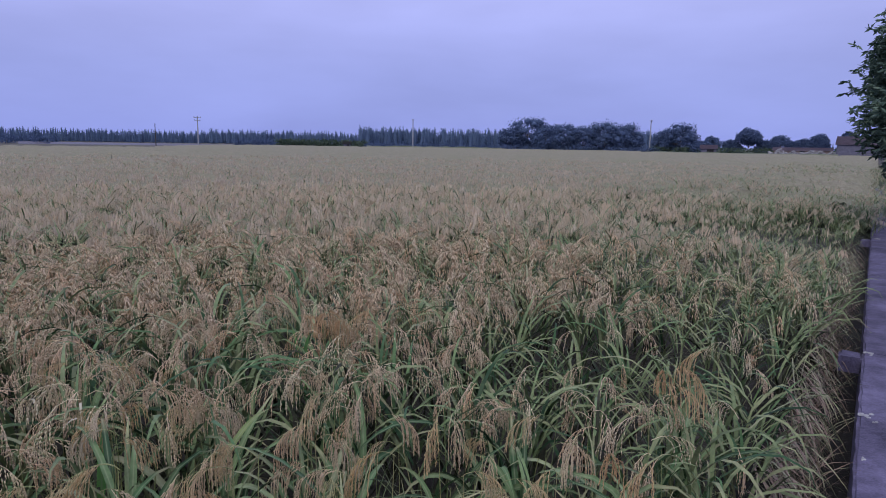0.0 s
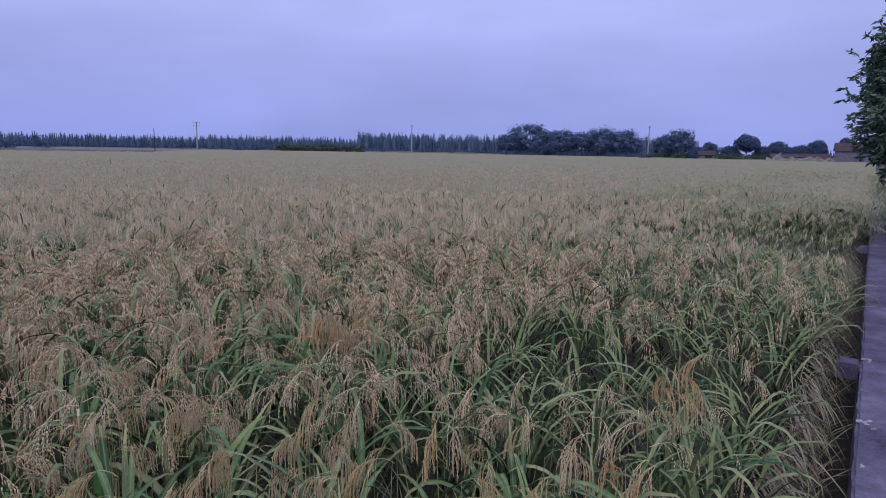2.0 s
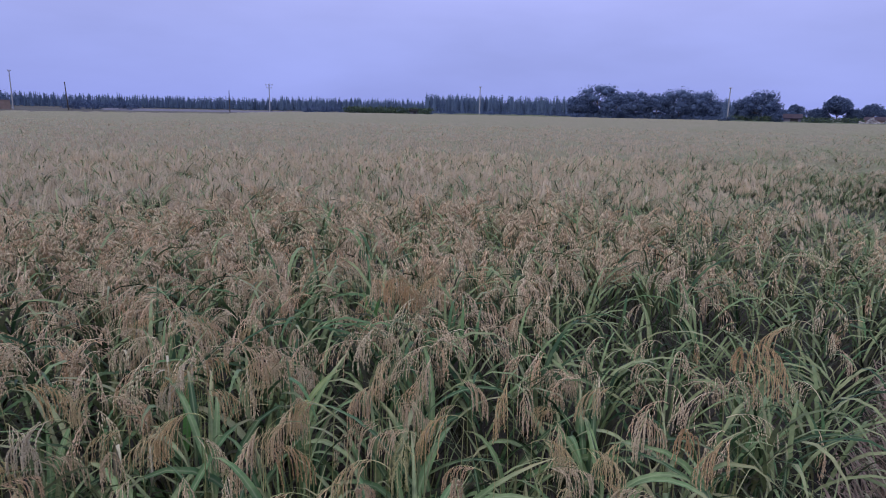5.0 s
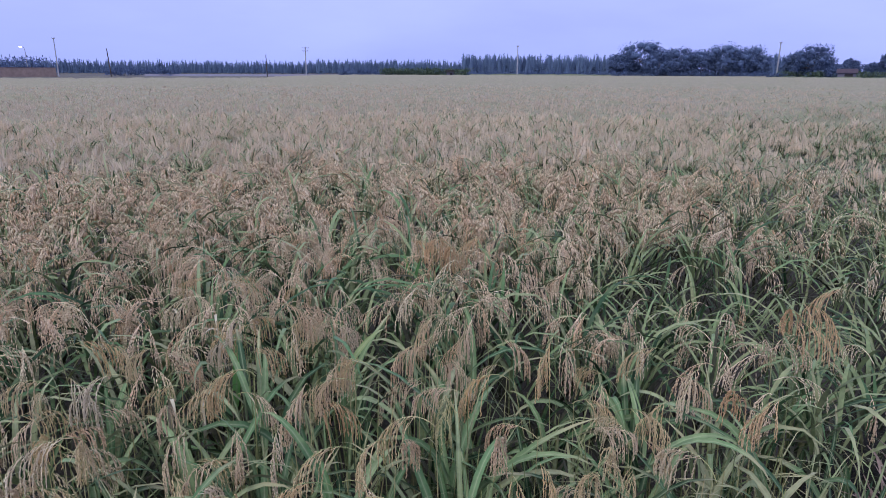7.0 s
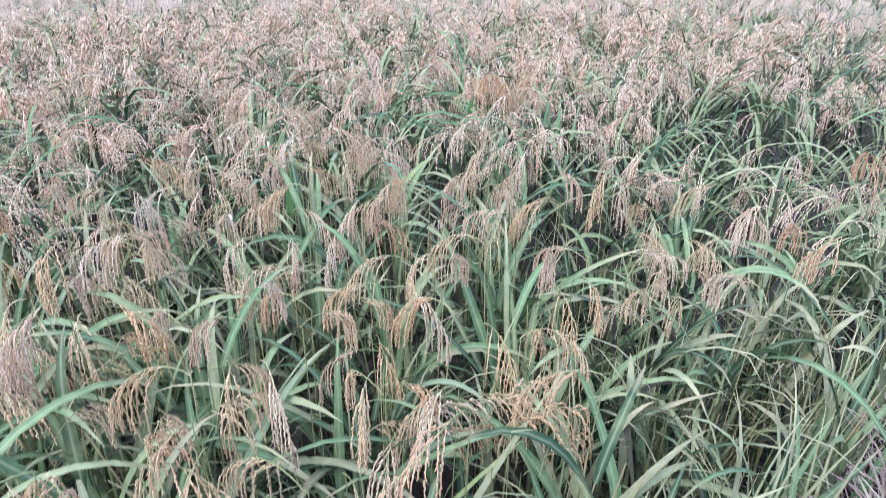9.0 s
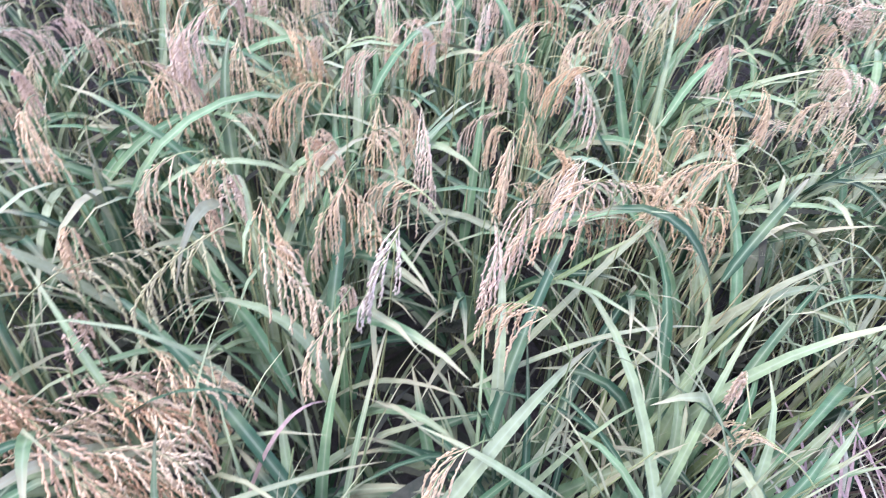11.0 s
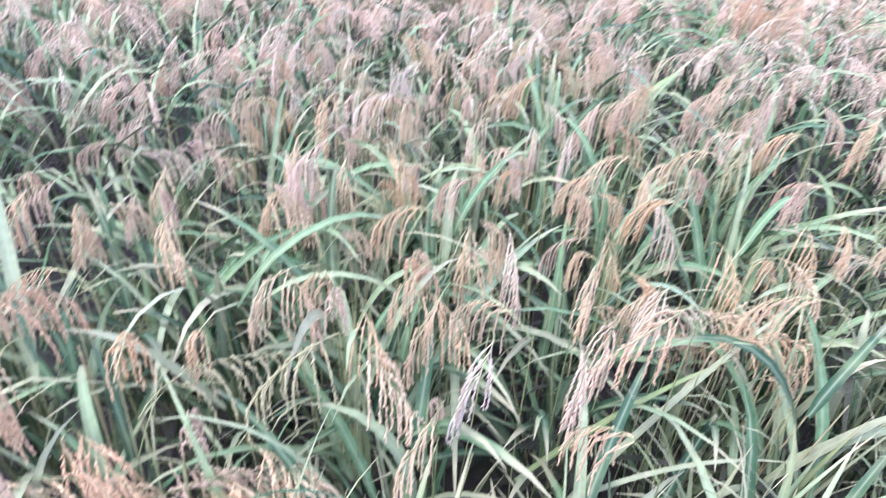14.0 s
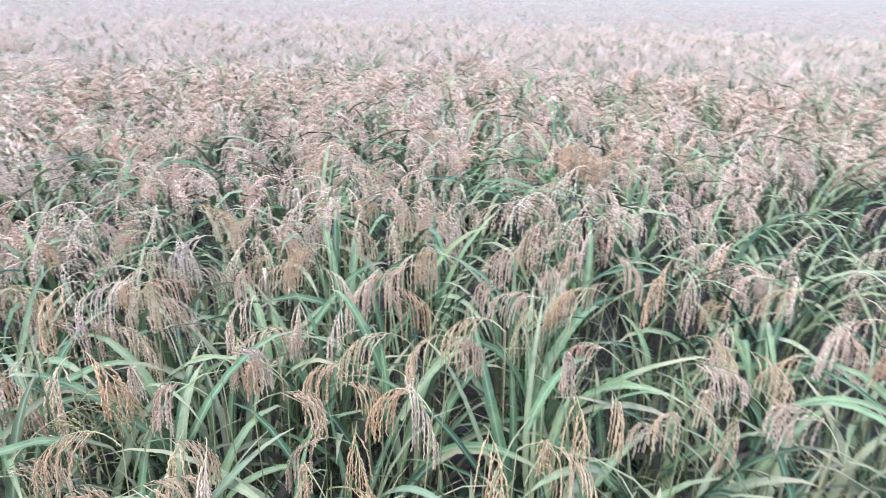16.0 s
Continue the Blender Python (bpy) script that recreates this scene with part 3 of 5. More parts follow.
def rice_plant(x, y):
    """One hill of rice with its stems, blades and heads."""
    ht, g, off = crop_height(x, y), greenness(x, y), wall_off(x, y)
    edge = off > -0.62
    hill = tagged(new("rice_plant"), "edge rice hill with long thin arching blades" if edge else "leafy green rice hill with few grain heads" if g > 0.5 else "ripening rice hill with drooping tan grain heads",
                  "rice plant", "rice hills by the channel")
    lean = max(0.0, 0.30 * (1 + (off + 0.2) / 0.5)) if edge else 0.0
    hill.matrix_basis = pose(x, y, 0, rng.uniform(-5, 5), rng.uniform(-5, 5) + lean * 16, math.degrees(math.atan2(WALL_OUT[1], WALL_OUT[0]))) if edge else pose(x, y, 0, rng.uniform(-5, 5), rng.uniform(-5, 5), rng.uniform(0, 360))
    for k in range(14 if edge else 5):
        a, r = rng.uniform(0, 6.28), rng.uniform(0.0, 0.11 if edge else 0.035)
        culm = part("culm", CULMS[int(rng.integers(len(CULMS)))], hill)
        culm.matrix_basis = pose(r * math.cos(a), r * math.sin(a), 0, rng.normal(0, 6), rng.normal(0, 6), rng.uniform(0, 360)) @ Matrix.Scale(ht, 4)
    close = math.hypot(x - 0.86, y + 0.30) < 0.78
    for k in range(int(rng.integers(40, 46) if edge else rng.integers(36, 42))):
        a, r = rng.uniform(0, 6.28), rng.uniform(0.0, 0.08)
        pick = rng.random()
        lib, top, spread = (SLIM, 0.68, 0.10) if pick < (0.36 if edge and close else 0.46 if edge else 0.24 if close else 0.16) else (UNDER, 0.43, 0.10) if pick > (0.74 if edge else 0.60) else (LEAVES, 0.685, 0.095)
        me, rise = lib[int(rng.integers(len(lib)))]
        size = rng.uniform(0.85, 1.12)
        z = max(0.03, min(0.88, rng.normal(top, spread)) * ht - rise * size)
        leaf = part("leaf", me, hill)
        turn = math.degrees(a) + rng.uniform(-50, 50) if not edge else rng.uniform(70, 290) if off > -0.52 else rng.normal(0, 120)
        leaf.matrix_basis = pose(r * math.cos(a), r * math.sin(a), z, 0, rng.uniform(-8, 8), turn) @ Matrix.Scale(size, 4)
    return hill, ht, g


def put_head(hill, lib, x, y, z, turn, size, label=""):
    """A head whose hanging grain lies about at x, y, z of the world."""
    me, mid = lib[int(rng.integers(len(lib)))]
    hd = part("panicle", me, hill, label)
    a = pose(0, 0, 0, rng.uniform(-4, 4), rng.uniform(-4, 4), turn) @ Matrix.Scale(size, 4)
    foot = Matrix.Translation(Vector((x, y, z)) - a @ Vector(mid)) @ a
    hd.matrix_basis = hill.matrix_basis.inverted() @ foot
    return hd


spots += ((0.47, 2.60), (1.82, 2.05), (-0.30, 1.95), (0.06, 2.14))  # hills that stand out further off
hills = [(x, y, *rice_plant(x, y)) for x, y in spots]
placed = []


def nearest(x, y):
    return min(hills, key=lambda h: (h[0] - x) ** 2 + (h[1] - y) ** 2)


for spots_, lib, z, size, text in ((HEADS_MID, HEADS, 0.80, 1.02, ""), (HEADS_LOW, HEADS, 0.77, 1.0, ""), (HEADS_RED, HEADS_ORANGE, 0.79, 1.0, "rusty orange head of grain"),
                                   (HEADS_FAR, HEADS_ORANGE, 0.83, 1.1, "rusty orange head of grain"),
                                   (HEADS_WHITE, HEADS_PALE, 0.80, 1.05, "bleached white empty head"), (HEADS_RAW, HEADS_GREEN, 0.76, 1.0, "unripe yellow-green head of grain")):
    for x, y in spots_:
        put_head(nearest(x, y)[2], lib, x, y, z + rng.normal(0, 0.02), rng.uniform(0, 360), size * rng.uniform(0.94, 1.06), text)
        placed.append((x, y))
for x, y in HEADS_BENT * 2:
    x, y = x + rng.normal(0, 0.03), y + rng.normal(0, 0.03)
    put_head(nearest(x, y)[2], HEADS_LYING, x, y, rng.uniform(0.60, 0.70), rng.normal(15, 22), rng.uniform(0.95, 1.1), "bent-over tan head of grain")
    placed.append((x, y))
for x, y, hill, ht, g in hills:
    for k in range(int(rng.poisson(5.6 * (1 - g) if wall_off(x, y) < -0.62 else 0.4))):
        a, r = rng.uniform(0, 6.28), rng.uniform(0.06, 0.16)
        px, py = x + r * math.cos(a), y + r * math.sin(a)
        if min(math.hypot(px - u, py - v) for u, v in placed) > 0.045:
            put_head(hill, HEADS if math.hypot(x - 0.95, y + 0.1) < 1.25 else HEADS_COARSE, px, py, rng.normal(0.795, 0.045) * ht, math.degrees(a) + rng.normal(0, 40), rng.uniform(0.8, 1.03))


def ribbon(foot, knee, tip, width, seg=12, fold=0.2):
    """A strap-shaped blade that bends from its foot past a knee to its tip."""
    s = np.linspace(0, 1, seg + 1)[:, None]
    a, b, c = (np.asarray(p, float) for p in (foot, knee, tip))
    mid = a * (1 - s) ** 2 + b * 2 * s * (1 - s) + c * s ** 2
    run = np.gradient(mid, axis=0)
    side = np.cross(c - a + np.array((1e-3, 0, 0)), (0, 0, 1.0))
    side /= np.linalg.norm(side)
    up = np.cross(side, run)
    up /= np.linalg.norm(up, axis=1)[:, None] + 1e-9
    w = width * np.minimum(1, 0.5 + s * 4) * np.clip(1.02 - s ** 3, 0.03, 1) / 2
    v = np.stack((mid + side * w, mid - up * w * fold, mid - side * w), 1).reshape(-1, 3)
    t = [f for i in range(seg) for j in range(2) for q in (i * 3 + j,) for f in ((q, q + 1, q + 4), (q, q + 4, q + 3))]
    return v, np.array(t)


def special_leaf(foot, tip, rise, width, material, label, knee=0.5):
    """A blade that stands out, from its foot to its tip, arching above the straight line by the rise."""
    hill = nearest((foot[0] + tip[0]) / 2, (foot[1] + tip[1]) / 2)[2]
    bend = [p * (1 - knee) + q * knee for p, q in zip(foot, tip)]
    bend[2] += rise * 2
    ob = part("leaf", blade_mesh(ribbon(foot, bend, tip, width), material), hill, label)
    ob.matrix_basis = hill.matrix_basis.inverted()


for foot, tip, rise, width, material, label, knee in (
        ((0.76, 1.23, 0.45), (0.72, 1.215, 0.83), 0.02, 0.021, M_BLUE, "broad upright blue-green blade", 0.5),
        ((0.35, 0.33, 0.45), (0.475, 0.75, 0.79), 0.08, 0.020, M_BLUE, "long arching blue-green blade", 0.6),
        ((0.60, 0.60, 0.52), (0.845, 0.805, 0.60), 0.10, 0.018, M_BLUE, "arching blue-green blade", 0.3),
        ((0.14, 0.155, 0.58), (-0.03, 0.02, 0.77), 0.05, 0.022, M_DRYBLADE, "broad pale green blade", 0.5),
        ((0.42, 0.09, 0.50), (0.345, -0.04, 0.55), 0.08, 0.020, M_BLUE, "broad folded-over blade", 0.4),
        ((0.35, 0.30, 0.50), (0.235, 0.22, 0.78), 0.03, 0.021, M_BLUE, "slanting broad blade", 0.5),
        ((0.60, 0.39, 0.48), (0.86, 0.70, 0.69), 0.03, 0.013, M_YELLOW, "flattened pale blade", 0.5),
        ((0.69, 0.42, 0.46), (0.92, 0.90, 0.71), 0.03, 0.014, M_DRYBLADE, "flattened pale blade", 0.5),
        ((0.45, -0.15, 0.66), (0.65, 0.13, 0.60), 0.03, 0.009, M_DRYBLADE, "flattened straw-coloured blade", 0.5),
        ((0.69, 0.33, 0.55), (1.0, 0.605, 0.60), 0.05, 0.010, M_DRYBLADE, "flattened straw-coloured blade", 0.5),
        ((0.60, 0.18, 0.40), (0.47, 0.165, 0.71), 0.03, 0.020, M_YELLOW, "upright pale blade", 0.5),
        ((0.89, 0.56, 0.38), (0.775, 0.533, 0.63), 0.02, 0.023, M_YELLOW, "short broad pale blade", 0.5),
        ((1.06, 0.91, 0.42), (1.05, 1.05, 0.66), 0.08, 0.020, M_DRYBLADE, "curling pale blade", 0.4),
        ((0.13, -0.045, 0.52), (0.20, 0.037, 0.80), 0.02, 0.014, M_YELLOW, "yellow-green blade with a dry tip", 0.5),
        ((-0.045, 0.03, 0.40), (0.062, 0.047, 0.73), 0.02, 0.020, M_BLUE, "broad upright blade", 0.5),
        ((0.0, 0.26, 0.45), (0.054, 0.245, 0.79), 0.02, 0.020, M_BLUE, "broad upright blade", 0.5),
        ((-0.09, 1.73, 0.60), (-0.20, 1.65, 0.72), 0.14, 0.012, M_PALE, "bleached arching blade", 0.4),
        ((-0.30, 1.97, 0.58), (-0.17, 1.75, 0.72), 0.13, 0.012, M_PALE, "bleached arching blade", 0.4),
        ((-0.50, 1.98, 0.58), (-0.36, 1.84, 0.70), 0.13, 0.012, M_PALE, "bleached arching blade", 0.4),
        ((-0.02, 1.37, 0.58), (0.07, 1.23, 0.70), 0.12, 0.012, M_PALE, "bleached arching blade", 0.4),
        ((-0.12, 1.36, 0.56), (-0.03, 1.26, 0.70), 0.12, 0.014, M_PALE, "bleached arching blade", 0.4),
        ((0.01, 2.16, 0.60), (0.11, 1.99, 0.74), 0.12, 0.016, M_DRYBLADE, "pale arching blade", 0.4),
        ((0.05, 2.28, 0.60), (0.17, 2.14, 0.74), 0.12, 0.016, M_DRYBLADE, "pale arching blade", 0.4),
        ((0.36, 2.56, 0.55), (0.31, 2.50, 0.90), 0.03, 0.022, M_BRIGHT, "bright green upright blade", 0.5),
        ((0.33, 2.58, 0.55), (0.40, 2.50, 0.84), 0.05, 0.020, M_BRIGHT, "bright green blade", 0.5),
        ((0.375, 1.46, 0.78), (0.45, 1.67, 0.85), 0.03, 0.020, M_YELLOW, "yellow-green blade", 0.5),
        ((-0.03, 1.58, 0.58), (0.022, 1.535, 0.89), 0.02, 0.026, M_BRIGHT, "bright green upright blade", 0.5),
        ((0.55, 0.79, 0.55), (0.83, 0.775, 0.63), 0.13, 0.019, M_BLUE, "broad arching blade over a gap", 0.45),
        ((0.03, 0.80, 0.60), (0.25, 0.85, 0.79), 0.08, 0.016, M_YELLOW, "arching pale green blade", 0.5),
        ((0.29, 0.57, 0.45), (0.475, 0.685, 0.83), 0.04, 0.019, M_BLUE, "long slanting blue-green blade", 0.5),
        ((0.95, 0.77, 0.36), (1.10, 0.90, 0.66), 0.10, 0.017, M_DRYBLADE, "pale yellow-green blade", 0.45),
        ((1.33, 1.265, 0.45), (1.44, 1.32, 0.74), 0.09, 0.022, M_DRYBLADE, "broad pale curling blade", 0.4),
        ((0.50, -0.02, 0.48), (0.56, 0.14, 0.66), 0.10, 0.007, M_STRAW, "dry pinkish arched stalk", 0.5)):
    special_leaf(foot, tip, rise, width, material, label, knee)
for fx, fy, dx, dy, top in ((0.80, 0.22, 0.20, 0.10, 0.66), (0.86, 0.30, 0.06, 0.20, 0.70), (0.94, 0.36, -0.10, 0.18, 0.62), (0.76, 0.34, 0.10, 0.18, 0.60), (1.02, 0.44, 0.16, 0.14, 0.70), (0.90, 0.20, -0.02, 0.22, 0.58),
                            (1.06, 0.56, 0.22, 0.04, 0.64), (0.70, 0.16, 0.12, 0.14, 0.58), (0.98, 0.62, 0.10, 0.10, 0.66), (0.84, 0.44, 0.12, -0.04, 0.56), (1.12, 0.70, -0.12, 0.10, 0.60), (0.74, 0.24, -0.10, 0.10, 0.55)):
    special_leaf((fx, fy, 0.10), (fx + dx, fy + dy, top), 0.10, rng.uniform(0.012, 0.018), M_YELLOW if fx > 0.8 else M_DRYBLADE, "slim upright yellow-green blade", 0.35)


# ---- the crop further off: joined ----
def far_plant(detail, heads, blades, r):
    h = Heap()
    for k in range(blades):
        a, rr = r.uniform(0, 6.28), r.uniform(0, 0.09)
        if detail > 0:
            g = leaf_geo(r.uniform(0.28, 0.56), r.uniform(0.012, 0.019) * (1 if detail == 1 else 0.95), r.uniform(0.08, 0.8), r.uniform(0.7, 2.5), 6 if detail == 1 else 4, 0.0, r.uniform(-1.2, 1.2), r.uniform(1.1, 3.2))
        else:
            g = leaf_geo(r.uniform(0.34, 0.54), r.uniform(0.011, 0.017), r.uniform(0.3, 0.8), r.uniform(1.0, 2.2), 3, 0.0, 0.0, 1.5)
        # low blades of the nearer plants take the shade-darkened withered colour
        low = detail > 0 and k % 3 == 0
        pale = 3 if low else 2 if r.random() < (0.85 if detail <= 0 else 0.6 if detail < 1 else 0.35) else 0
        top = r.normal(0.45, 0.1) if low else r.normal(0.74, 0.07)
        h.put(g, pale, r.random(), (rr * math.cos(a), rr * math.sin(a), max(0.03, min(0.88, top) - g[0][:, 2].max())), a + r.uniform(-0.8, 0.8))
    for k in range(heads):
        a, rr = r.uniform(0, 6.28), r.uniform(0.0, 0.06)
        g = panicle_geo(detail, r, r.uniform(0.45, 0.95), r.uniform(2.2, 2.9), 1.08 if detail > 0 else 1.15)
        h.put(g, 1, r.random(), (rr * math.cos(a), rr * math.sin(a), r.normal(0.79, 0.045)), a + r.normal(0, 0.7))
    return h.geo()


def covered(d):
    """How far to the left the rings below reach."""
    for r, a in ((1.0, 120), (1.6, 98), (1.95, 70), (3.4, 88), (6.2, 80), (13.0, 74)):
        if d < r:
            return a
    return 66


def sow(name, r0, r1, step, az0, az1, kinds, green_kinds, label, fade=1e4, strip=1e4, grain=None):
    """Plants of the given kinds over a ring of the field."""
    h = Heap()
    n = int(r1 * 1.14 / step) + 2
    for i in range(-n, n + 1):
        for j in range(-n if az0 == "rest" else -3, n + 1):
            x, y = 0.95 + (i + 0.5 * (j % 2)) * step + rng.uniform(-0.36, 0.36) * step, j * step + rng.uniform(-0.36, 0.36) * step
            d = math.hypot(x - 0.95, y + 0.1)
            reach = -0.31 + 0.10 * min(1.0, max(0.0, (y - 2.0) / 1.5)) + 0.58 * min(1.0, max(0.0, (y - 8.8) / 1.5))
            soft = d * (1 + rng.uniform(-0.12, 0.12)) if d > 2.6 else d
            if not r0 <= soft < r1 or not -strip * (0.4 + 0.6 * rng.random()) < wall_off(x, y) < reach or rng.random() > (fade - d) / (fade * 0.5):
                continue
            az = math.degrees(math.atan2(0.95 - x, y + 0.1))
            if not (covered(d) if az0 == "rest" else az0) < az < az1:
                continue
            if rng.random() < 0.55 * max(0.0, hollow(x, y) - 0.3):
                continue
            lib = green_kinds if rng.random() < greenness(x, y) else kinds
            h.put(lib[int(rng.integers(len(lib)))], 0, rng.random(), (x, y, 0), rng.uniform(0, 6.28), crop_height(x, y) * rng.uniform(0.95, 1.05) * (1 - 0.28 * hollow(x, y) if d > 6 else 1))
    return tagged(new(name, h.mesh(name, [M_LEAF, grain or M_GRAIN, M_SLIM, M_SHADED_OLD], True)), label, "rice crop", kind="stuff")


MID = [far_plant(1, int(rng.integers(6, 8)), 25, rng) for i in range(14)]
MID_GREEN = [far_plant(1, int(rng.integers(0, 3)), 34, rng) for i in range(8)]
HALF = [far_plant(0.5, int(rng.integers(7, 10)), 19, rng) for i in range(14)]
HALF_GREEN = [far_plant(0.5, int(rng.integers(0, 3)), 28, rng) for i in range(8)]
FAR = [far_plant(0, 9, 9, rng) for i in range(12)]
FAR_GREEN = [far_plant(0, 1, 11, rng) for i in range(6)]
THIN = [far_plant(-1, 6, 1, rng) for i in range(10)]
THIN_GREEN = [far_plant(-1, 1, 5, rng) for i in range(4)]
sow("rice_crop", NEAR, 3.4, 0.25, -42, 88, MID, MID_GREEN, "ripening rice crop with tan heads among green blades")
sow("rice_crop", 3.4, 6.2, 0.252, -42, 80, HALF, HALF_GREEN, "ripening rice crop with tan heads among green blades")
sow("rice_crop", 6.2, 13.0, 0.275, -42, 74, FAR, FAR_GREEN, "dense tan rice crop with green blades showing through", grain=M_MIDGRAIN)
sow("rice_crop", 13.0, 44.0, 0.40, -42, 66, THIN, THIN_GREEN, "distant tan rice crop merging into an even surface", 46.0, grain=M_THIN)
sow("rice_crop", 5.5, 15.0, 0.30, -42, 10, FAR_GREEN, FAR_GREEN, "leafy green rice crop along the channel edge", strip=3.6, grain=M_MIDGRAIN)
sow("rice_crop", 12.5, 46.0, 0.36, -42, 20, FAR_GREEN, FAR_GREEN, "leafy rice crop along the channel edge", strip=5.5, grain=M_THIN)
sow("rice_crop", 0.7, 7.0, 0.25, "rest", 146, FAR, FAR_GREEN, "ripening rice crop beside the channel", grain=M_MIDGRAIN)
sow("rice_crop", 6.5, 16.0, 0.30, "rest", 146, THIN, THIN_GREEN, "ripening rice crop beside the channel", grain=M_THIN)


def canopy_sheet():
    """The closed top of the far crop, as one uneven sheet that falls away along the channel."""
    rs = [1.6]
    while rs[-1] < 9.4:
        rs.append(rs[-1] * 1.16)
    while rs[-1] < 184:
        rs.append(rs[-1] * (1.035 if rs[-1] < 60 else 1.06))
    az = np.radians(np.linspace(-36.5, 146, 560))
    v, t, out = [], [], []
    for r in rs:
        for a in az:
            x, y = 0.95 - r * math.sin(a), -0.1 + r * math.cos(a)
            limit = -0.42 + min(0.55, max(0.0, (r - 9.5) / 6))
            off = wall_off(x, y)
            past = off > limit
            ended = r > 92 + 100 * min(1.0, max(0.0, (0.44 - a) / 0.12)) and a < 1.3 or (r > 150 and a < -0.29)
            if past:
                x, y = x - WALL_OUT[0] * (off - limit), y - WALL_OUT[1] * (off - limit)
            low = (0.36 + 0.34 * min(1, max(0, (r - 9) / 6)) + 0.09 * min(1, max(0, (r - 15) / 10))) if a < 1.75 else 0.62
            top = low * (1.0 + 0.05 * noise.noise((x * 0.9, y * 0.9, 3.1)) + 0.035 * noise.noise((x * 2.7, y * 2.7, 8.0)) - 0.42 * hollow(x, y))
            fall = 0.34 * math.exp(-max(0.0, limit - off) / 0.35)
            v.append((x, y, top - fall + rng.uniform(-0.03, 0.03)))
            out.append(2 if ended or not (r > 9.3 or a > 1.75) or (r < 14.5 and off > -4.5 and a < 1.2) else int(past))
    n = len(az)
    for i in range(len(rs) - 1):
        for k in range(n - 1):
            q = i * n + k
            four = (out[q], out[q + 1], out[q + n], out[q + n + 1])
            if 2 not in four and sum(four) < 3:
                t += [(q, q + 1, q + n + 1), (q, q + n + 1, q + n)]
    return np_mesh("far_rice", v, t, [M_FAR], smooth=True)


tagged(new("far_rice", canopy_sheet()), "even tan top of the ripe rice far off", "rice field", kind="stuff")


# ---- irrigation channel along the field ----
WALL_TURN = math.degrees(math.atan2(WALL_WAY[1], WALL_WAY[0]))
WALL_TOP, WALL_WIDE = 0.40, 0.21


def along(s, off, z=0.0, turn=0.0):
    """A pose beside the channel: metres along it, metres to the right of the wall's near edge."""
    p = WALL_AT + WALL_WAY * s + WALL_OUT * off
    return pose(p[0], p[1], z, 0, 0, WALL_TURN + turn)


def slab(lx, ly, lz, r, cut=0.1, bevel=0.012, rough=0.004):
    """A cast length of concrete with worn edges: its top lies at z = 0."""
    bm = box_bm(lx, ly, lz, 0, 0, -lz / 2)
    n = max(1, int(lx / cut))
    bmesh.ops.subdivide_edges(bm, edges=[e for e in bm.edges if abs(e.verts[0].co.x - e.verts[1].co.x) > 0.01], cuts=n)
    long_edges = [e for e in bm.edges if abs(e.verts[0].co.z) < 1e-4 and abs(e.verts[1].co.z) < 1e-4 and abs(e.verts[0].co.y - e.verts[1].co.y) < 1e-4]
    bmesh.ops.bevel(bm, geom=long_edges, offset=bevel, segments=2, affect="EDGES")
    for v in bm.verts:
        v.co.y += r.uniform(-rough, rough)
        v.co.z += r.uniform(-rough, rough) * 0.6
    return bm


channel = tagged(new("channel_wall"), "weathered grey concrete channel wall with joints and side ties", "channel wall", kind="structure")
channel.matrix_basis = along(0, 0)
joints = [-7.3, -4.2, -1.1, 2.05, 5.2, 8.4, 11.5, 14.6, 17.7, 20.8, 23.9]
for k, (a, b) in enumerate(zip(joints[:-1], joints[1:])):
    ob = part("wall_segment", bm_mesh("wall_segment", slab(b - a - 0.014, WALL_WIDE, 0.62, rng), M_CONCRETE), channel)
    ob.matrix_basis = pose((a + b) / 2, -WALL_WIDE / 2, WALL_TOP + rng.uniform(-0.008, 0.008))
    if k % 2 == 0:
        tie = part("cross_tie", bm_mesh("cross_tie", slab(0.13, 0.12, 0.10, rng, 0.05, 0.01), M_CONCRETE), channel)
        tie.matrix_basis = pose(b - 0.05, 0.062, WALL_TOP - 0.012)
for s, o, r in ((2.04, -0.01, 0.030), (0.90, -0.02, 0.030), (0.36, -0.01, 0.012), (8.46, -0.06, 0.035), (0.82, -0.05, 0.012)):
    h = Heap()
    for k in range(9):
        ring = np.arange(7) * 2 * math.pi / 7
        rad = r * rng.uniform(0.15, 0.6) * rng.uniform(0.6, 1.3, 7)
        cx, cy = rng.normal(0, r * 0.7), rng.normal(0, r * 0.35)
        low = np.stack((cx + rad * np.cos(ring), cy + rad * np.sin(ring) * 0.8, np.full(7, -0.004)), 1)
        high = np.stack((cx + rad * 0.8 * np.cos(ring), cy + rad * 0.64 * np.sin(ring), rng.uniform(0.001, 0.004, 7)), 1)
        f = [(q, (q + 1) % 7, 7 + (q + 1) % 7) for q in range(7)] + [(q, 7 + (q + 1) % 7, 7 + q) for q in range(7)] + [(7, 8 + q, 9 + q) for q in range(5)]
        h.put((np.concatenate((low, high)), np.array(f)))
    spot = part("lime_spot", h.mesh("lime_spot", [M_LIME]), channel, "crumbly splash of dried white lime")
    spot.matrix_basis = pose(s, o - 0.02, WALL_TOP + 0.003, 0, 0, rng.uniform(-30, 30))

